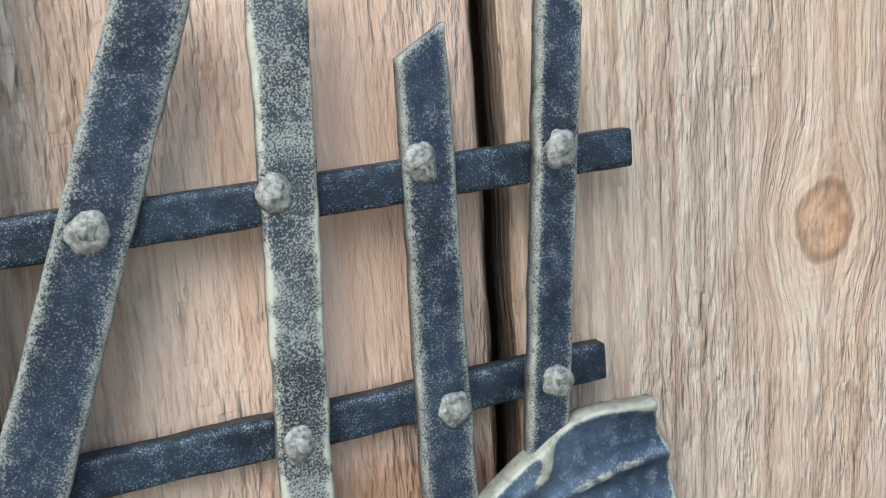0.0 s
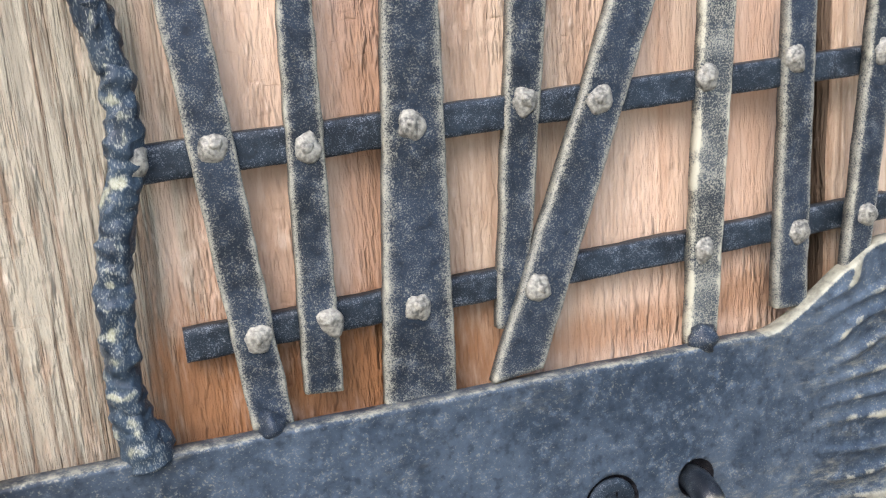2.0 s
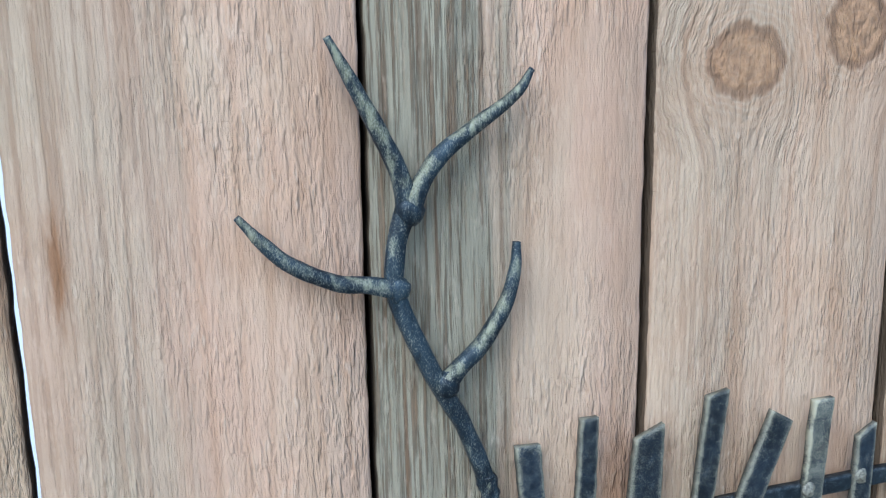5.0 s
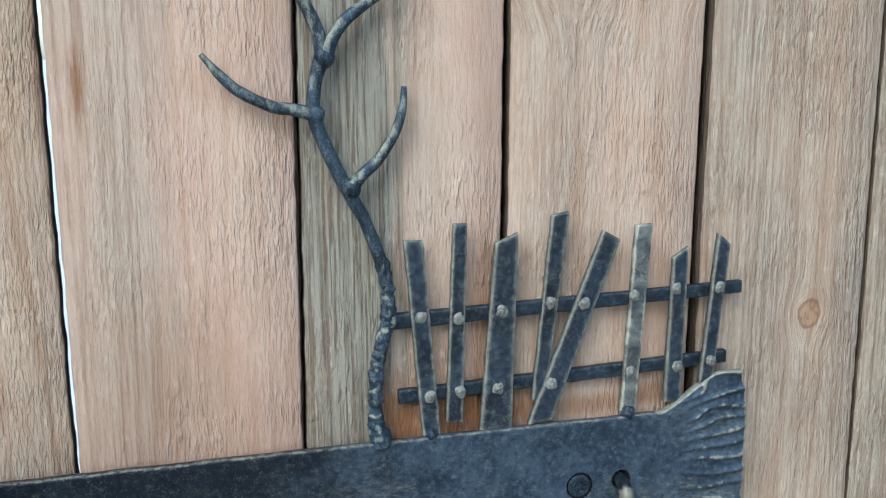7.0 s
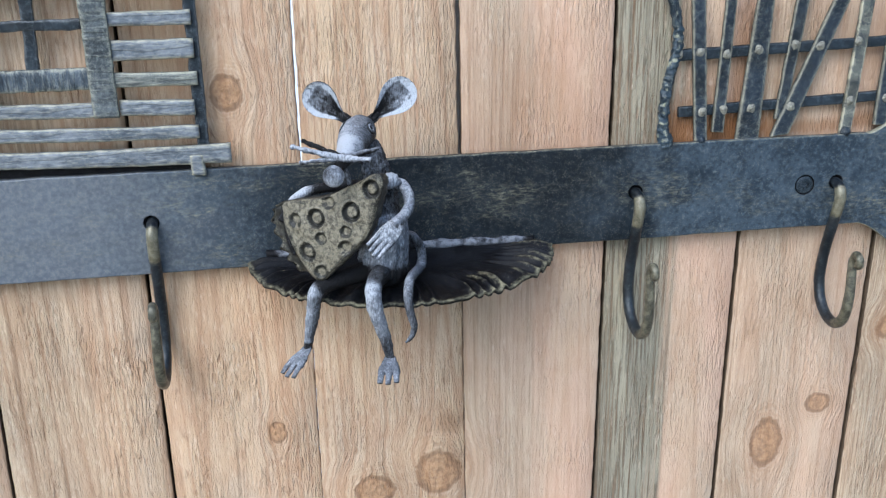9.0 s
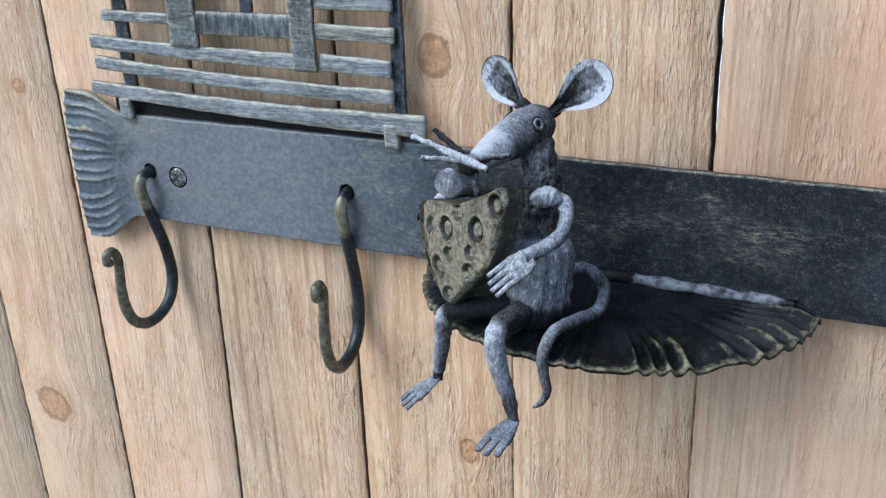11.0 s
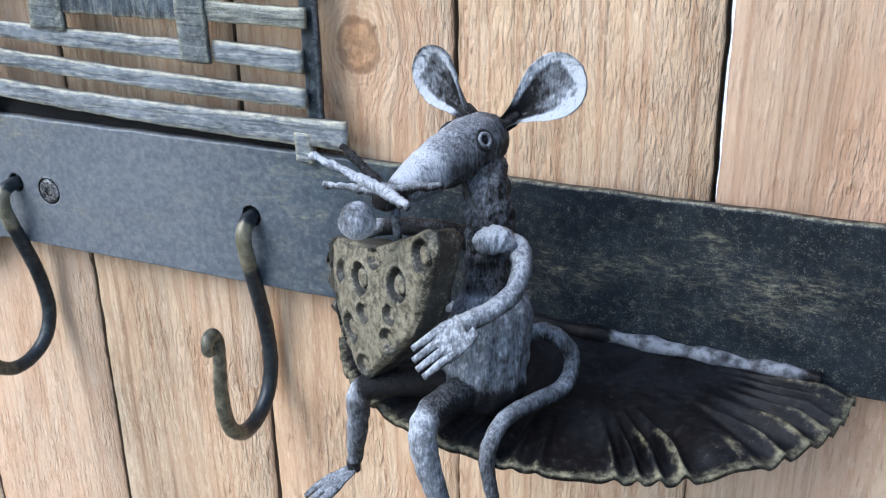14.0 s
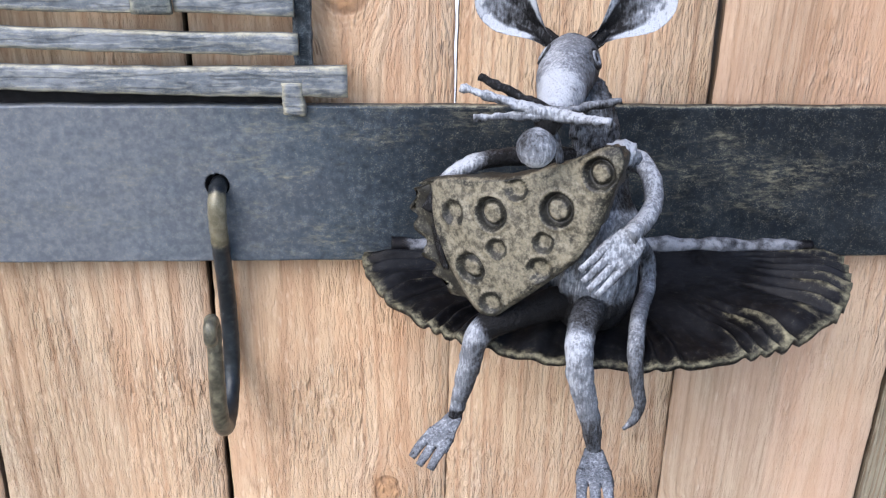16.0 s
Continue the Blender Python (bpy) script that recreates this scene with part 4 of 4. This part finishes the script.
    # cupped ears
    for root, mid, fwd, turn_ in (((-15.3, -49.7, 58.6), (-4.4, -48.4, 67.6), (-0.15, -0.95, 0.1), 1.0), ((-27.9, -46.1, 58.2), (-38.2, -42.4, 66.2), (-0.5, -0.86, 0.1), 0.0)):
        root, mid, fwd = Vector(root), Vector(mid), Vector(fwd)
        ln = (mid - root).normalized()
        full = (mid - root).length * 1.98
        sd = ln.cross(fwd).normalized()
        fw = sd.cross(ln).normalized()
        fw = fw if fw.dot(fwd) > 0 else -fw
        nl, nw = 64, 44
        front, back = [], []
        for i in range(nl + 1):
            t = i / nl
            half = 2.0 + 7.4 * smooth01(t / 0.62) if t < 0.66 else 9.4 * math.sqrt(max(0.0, 1 - ((t - 0.66) / 0.34) ** 2))
            half = max(half, 0.25)
            fr_, bk_ = [], []
            for k in range(nw + 1):
                s = 2 * k / nw - 1
                cup = (abs(s) ** 2.2) * (3.3 - 2.3 * t) - 1.2 * math.exp(-(s * 4) ** 2) * (1 - t)
                tipc = 1.0 * smooth01((t - 0.7) / 0.3)
                p = root + ln * (full * t) + sd * (half * s * (1 - 0.12 * (1 - t) * abs(s))) + fw * (cup + tipc + 0.25 * wobble(i * 0.4, k * 0.45, 3, 0.4))
                fr_.append(bm.verts.new(p))
                bk_.append(bm.verts.new(p - fw * 1.3))
            ears.update(fr_ + bk_)
            front.append(fr_)
            back.append(bk_)
        for i in range(nl):
            for k in range(nw):
                t, s = (i + 0.5) / nl, abs(2 * (k + 0.5) / nw - 1)
                q = 2 * (k + 0.5) / nw - 1
                brush = 0.24 * wobble(k * 0.55, i * 0.09, root.x, 1.0) + 0.12 * wobble(k, i * 0.25, 4, 1.0)
                rim_ = smooth01((max(s, smooth01((t - 0.62) / 0.36)) - 0.56) / 0.18) * smooth01((t - 0.08) / 0.2)
                half_ = smooth01((q * turn_ - 0.05) / 0.4) * smooth01((t - 0.3) / 0.4) * 0.75
                fill = max(0.10 + 0.40 * smooth01((t - 0.25) / 0.5), half_) + brush
                mt = int(min(9, max(0, round(10 * max(fill, 1.1 * rim_ + 0.4 * brush)))))
                bm.faces.new((front[i][k], front[i][k + 1], front[i + 1][k + 1], front[i + 1][k])).material_index = mt
                bm.faces.new((back[i][k], back[i + 1][k], back[i + 1][k + 1], back[i][k + 1])).material_index = M
            for a in (0, nw):
                bm.faces.new((front[i][a], front[i + 1][a], back[i + 1][a], back[i][a])).material_index = P
        for a in (0, nl):
            for k in range(nw):
                bm.faces.new((front[a][k], front[a][k + 1], back[a][k + 1], back[a][k])).material_index = P
        tube(bm, [(*(root - ln * 4), 2.6), (*(root + ln * 1.5), 2.4), (*(root + ln * 5), 1.2)], n=4, seg=10, mat=D, lump=0.4)
    # arms
    tube(bm, [(-9, -66, 26, 4.2), (-4, -69, 28.5, 3.4), (-0.2, -75.5, 25.5, 2.8), (-0.8, -83, 20, 2.7), (-5.5, -90, 17, 2.8), (-10, -95, 15, 3.0)], n=7, seg=14, lump=0.5, freq=0.4, mat=6, side=(0, 0, 1))
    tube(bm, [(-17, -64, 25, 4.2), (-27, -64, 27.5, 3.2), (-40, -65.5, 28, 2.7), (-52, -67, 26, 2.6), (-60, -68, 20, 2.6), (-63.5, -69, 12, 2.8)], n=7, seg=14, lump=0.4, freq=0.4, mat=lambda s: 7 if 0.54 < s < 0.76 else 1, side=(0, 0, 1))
    # shoulder collar
    tube(bm, [(-3.5, -71.5, 27, 1.0), (-6.5, -72.5, 31, 3.3), (-10, -73.5, 31.5, 4.0), (-14, -74, 29.5, 3.0)], n=9, seg=16, lump=1.6, freq=0.55, mat=7, side=(0, 0, 1))

    def paw(base, tip, across, half0, half1, thick, fingers, mat, split=0.45):
        """A flat paw whose outer part is slit into fingers."""
        base, tip, across = Vector(base), Vector(tip), Vector(across).normalized()
        d = tip - base
        nrm = d.cross(across).normalized()
        for k in range(fingers):
            s0, s1 = -1 + 2 * k / fingers, -1 + 2 * (k + 1) / fingers
            sm = (s0 + s1) / 2
            w1 = half1 / fingers
            a = base + d * (split - 0.12) + across * (sm * (half0 + (half1 - half0) * split))
            e = base + d * (1.0 - 0.10 * sm * sm) + across * sm * half1 * 0.98
            m = (a + e) / 2 + nrm * 0.5
            tube(bm, [(*a, w1 * 0.90), (*m, w1 * 0.84), (*e, w1 * 0.66)], n=5, seg=10, mat=mat, lump=0.2, flat=thick / (w1 * 2.1), side=tuple(nrm))
        c = base + d * (split * 0.55)
        tube(bm, [(*base, half0 * 0.8), (*(base + d * split * 0.35), half0 * 1.05), (*(base + d * split * 0.8), (half0 + half1) * 0.52), (*(base + d * (split + 0.12)), half1 * 0.93)], n=5, seg=16, mat=mat, lump=0.3, flat=thick / (half1 * 2.0) * 1.25, side=tuple(nrm))

    paw((-7, -94.5, 16), (-21.5, -100.5, 3), (0.55, -0.35, -0.75), 4.4, 5.6, 1.7, 4, 6)
    paw((-63.5, -69, 14), (-59.5, -75, -4), (0.35, -0.9, -0.1), 3.2, 4.2, 1.7, 4, 1)
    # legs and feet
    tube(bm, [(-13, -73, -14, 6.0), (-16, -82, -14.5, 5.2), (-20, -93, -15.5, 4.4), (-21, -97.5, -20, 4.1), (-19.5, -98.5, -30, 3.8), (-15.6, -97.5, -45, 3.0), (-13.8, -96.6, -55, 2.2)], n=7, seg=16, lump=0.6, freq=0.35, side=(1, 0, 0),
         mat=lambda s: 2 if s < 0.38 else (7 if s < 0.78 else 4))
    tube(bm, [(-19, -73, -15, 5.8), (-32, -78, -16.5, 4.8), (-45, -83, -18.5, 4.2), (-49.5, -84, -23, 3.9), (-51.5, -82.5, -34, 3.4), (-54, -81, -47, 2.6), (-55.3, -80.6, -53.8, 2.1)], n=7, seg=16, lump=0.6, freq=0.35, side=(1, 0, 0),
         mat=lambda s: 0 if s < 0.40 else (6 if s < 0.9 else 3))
    paw((-13.8, -96.6, -54.6), (-16.6, -118.5, -58.6), (1, -0.05, 0), 3.6, 6.3, 2.1, 3, 4, 0.5)
    paw((-55.3, -80.6, -53.4), (-66.8, -92.8, -63.6), (0.68, -0.72, 0.0), 3.6, 6.3, 2.1, 3, 4, 0.5)
    # tail
    tube(bm, [(-8, -62, -6, 2.8), (-3, -58, -3.6, 2.8), (3.0, -55, -4.8, 2.7), (8.0, -51.5, -13, 2.6), (7.5, -57, -20.5, 2.6), (3, -69, -20, 2.6), (-1.5, -84, -19, 2.5), (-3.2, -92.5, -25, 2.4), (-2.2, -94, -33, 2.1), (-0.8, -94.5, -40, 1.8), (-2.6, -95.5, -45, 1.2), (-5.6, -96.5, -47.4, 0.5)],
         n=8, seg=14, lump=0.35, freq=0.4, side=(0, 0, 1), mat=lambda s: 5 if 0.02 < s < 0.62 else 4)
    soften(bm, {k: k / 10 for k in range(12)}, 2)
    bm.normal_update()
    layer = bm.verts.layers.float["wear_light"]
    for v_ in bm.verts:
        if v_ in ears:
            continue
        w = v_[layer]
        # dry-brush patches, with tops lightened and undersides and right sides shaded by colour
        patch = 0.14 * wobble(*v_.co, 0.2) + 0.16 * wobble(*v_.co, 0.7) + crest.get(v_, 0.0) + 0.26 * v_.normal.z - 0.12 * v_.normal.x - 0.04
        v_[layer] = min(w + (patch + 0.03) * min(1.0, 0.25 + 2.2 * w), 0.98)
    bmesh.ops.translate(bm, verts=bm.verts[:], vec=(1.0, 0, 1.8))
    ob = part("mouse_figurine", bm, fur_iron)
    return tagged(ob, "black iron mouse figurine brushed with pale grey, seated on the tray", "figurine")


mouse()


# ---- cheese wedge held by the figurine ----
def cheese():
    org = Vector((-62.6, -70.4, 23.6))
    u, v, nr = Vector((0.801, -0.497, 0.333)), Vector((-0.237, 0.247, 0.940)), Vector((-0.549, -0.832, 0.080))
    rim = [(-1, -0.5), (4, 1), (15, -0.7), (29, -1.9), (40, -0.6), (49, 0.6), (56, 2), (60, 0.5), (59.2, -5), (54, -12.5), (49, -20), (40.5, -28), (30.6, -33.4), (18, -39.4), (8, -43), (3, -37), (-1, -26), (-2.8, -12)]
    dents = [(19.1, -11.3, 4.7, 1), (39.1, -12.8, 4.7, 1), (53.2, -4.8, 4.3, 1), (7.9, -26.5, 4.5, 1), (11.5, -38.2, 3.6, 0), (30, -29.3, 3.8, 0), (18.4, -21.5, 3.0, 0), (6.2, -9.6, 3.6, 0), (33.1, -21.4, 3.0, 0), (28.5, -5.5, 3.2, 0)]
    loop = spline(rim + [rim[0]], 10)[:-1]
    cen = np.array((26.0, -14.0))
    bm = bmesh.new()
    nrad = 60
    rings = []

    def depth(p):
        x, y = p
        h = 2.6 * math.exp(-(((x - 16) / 24) ** 2 + ((y + 18) / 20) ** 2)) + 0.7 * wobble(x, y, 0, 0.12) + 0.12 * wobble(x, y, 5, 0.6)
        dark = 0
        for dx, dy, r, big in dents:
            d = math.hypot(x - dx, y - dy) / r
            if d < 1.35:
                if big:
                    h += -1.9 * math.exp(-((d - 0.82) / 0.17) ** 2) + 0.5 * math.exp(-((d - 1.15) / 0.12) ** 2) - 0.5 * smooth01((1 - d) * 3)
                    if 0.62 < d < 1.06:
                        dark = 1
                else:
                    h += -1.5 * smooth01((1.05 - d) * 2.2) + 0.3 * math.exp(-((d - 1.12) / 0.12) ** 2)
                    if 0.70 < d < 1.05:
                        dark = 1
        return h, dark

    for j in range(nrad + 1):
        s = j / nrad
        ring = []
        for q in loop:
            p = cen + (q - cen) * max(s, 0.004)
            h, dark = depth(p)
            h -= 1.6 * smooth01((s - 0.93) / 0.07)
            ring.append((bm.verts.new(org + u * p[0] + v * p[1] + nr * h), dark))
        rings.append(ring)
    m = len(loop)
    for a, b in zip(rings, rings[1:]):
        for k in range(m):
            f = bm.faces.new((a[k][0], a[(k + 1) % m][0], b[(k + 1) % m][0], b[k][0]))
            edge_ = rings.index(b) / nrad + 0.5 * wobble(k * 0.3, rings.index(b) * 0.3, 2, 0.35)
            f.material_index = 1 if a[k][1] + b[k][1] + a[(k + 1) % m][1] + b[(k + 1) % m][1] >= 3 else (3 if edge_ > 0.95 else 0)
    # hammered sides bent back
    prev = [r[0] for r in rings[-1]]
    for j in range(1, 6):
        cur = []
        for k, q in enumerate(loop):
            p = cen + (q - cen) * (1.0 - 0.012 * j) - np.array((1.7 * j, 0.0)) * smooth01((10 - q[0]) / 10)
            frill = 1.3 * math.sin(k * 1.05 + 1.5 * wobble(k, 0, 0, 0.15)) * smooth01((8 - q[0]) / 6) * min(j, 3) / 3
            cur.append(bm.verts.new(org + u * (p[0] - frill + 0.9 * wobble(k, j, 0, 0.22)) + v * (p[1] + 0.9 * wobble(k, j, 9, 0.22)) - nr * (1.0 + (1.7 - 1.68 * smooth01((10 - q[0]) / 10)) * j + 1.2 * wobble(k, 0, j, 0.3))))
        for k in range(m):
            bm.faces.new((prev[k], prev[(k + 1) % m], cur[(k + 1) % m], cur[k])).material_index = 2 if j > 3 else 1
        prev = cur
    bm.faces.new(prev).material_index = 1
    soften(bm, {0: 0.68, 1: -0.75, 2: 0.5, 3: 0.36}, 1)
    return tagged(part("cheese_wedge", bm, cheese_paint), "olive-yellow painted iron wedge of holed cheese held by the figurine", "cheese")


cheese()
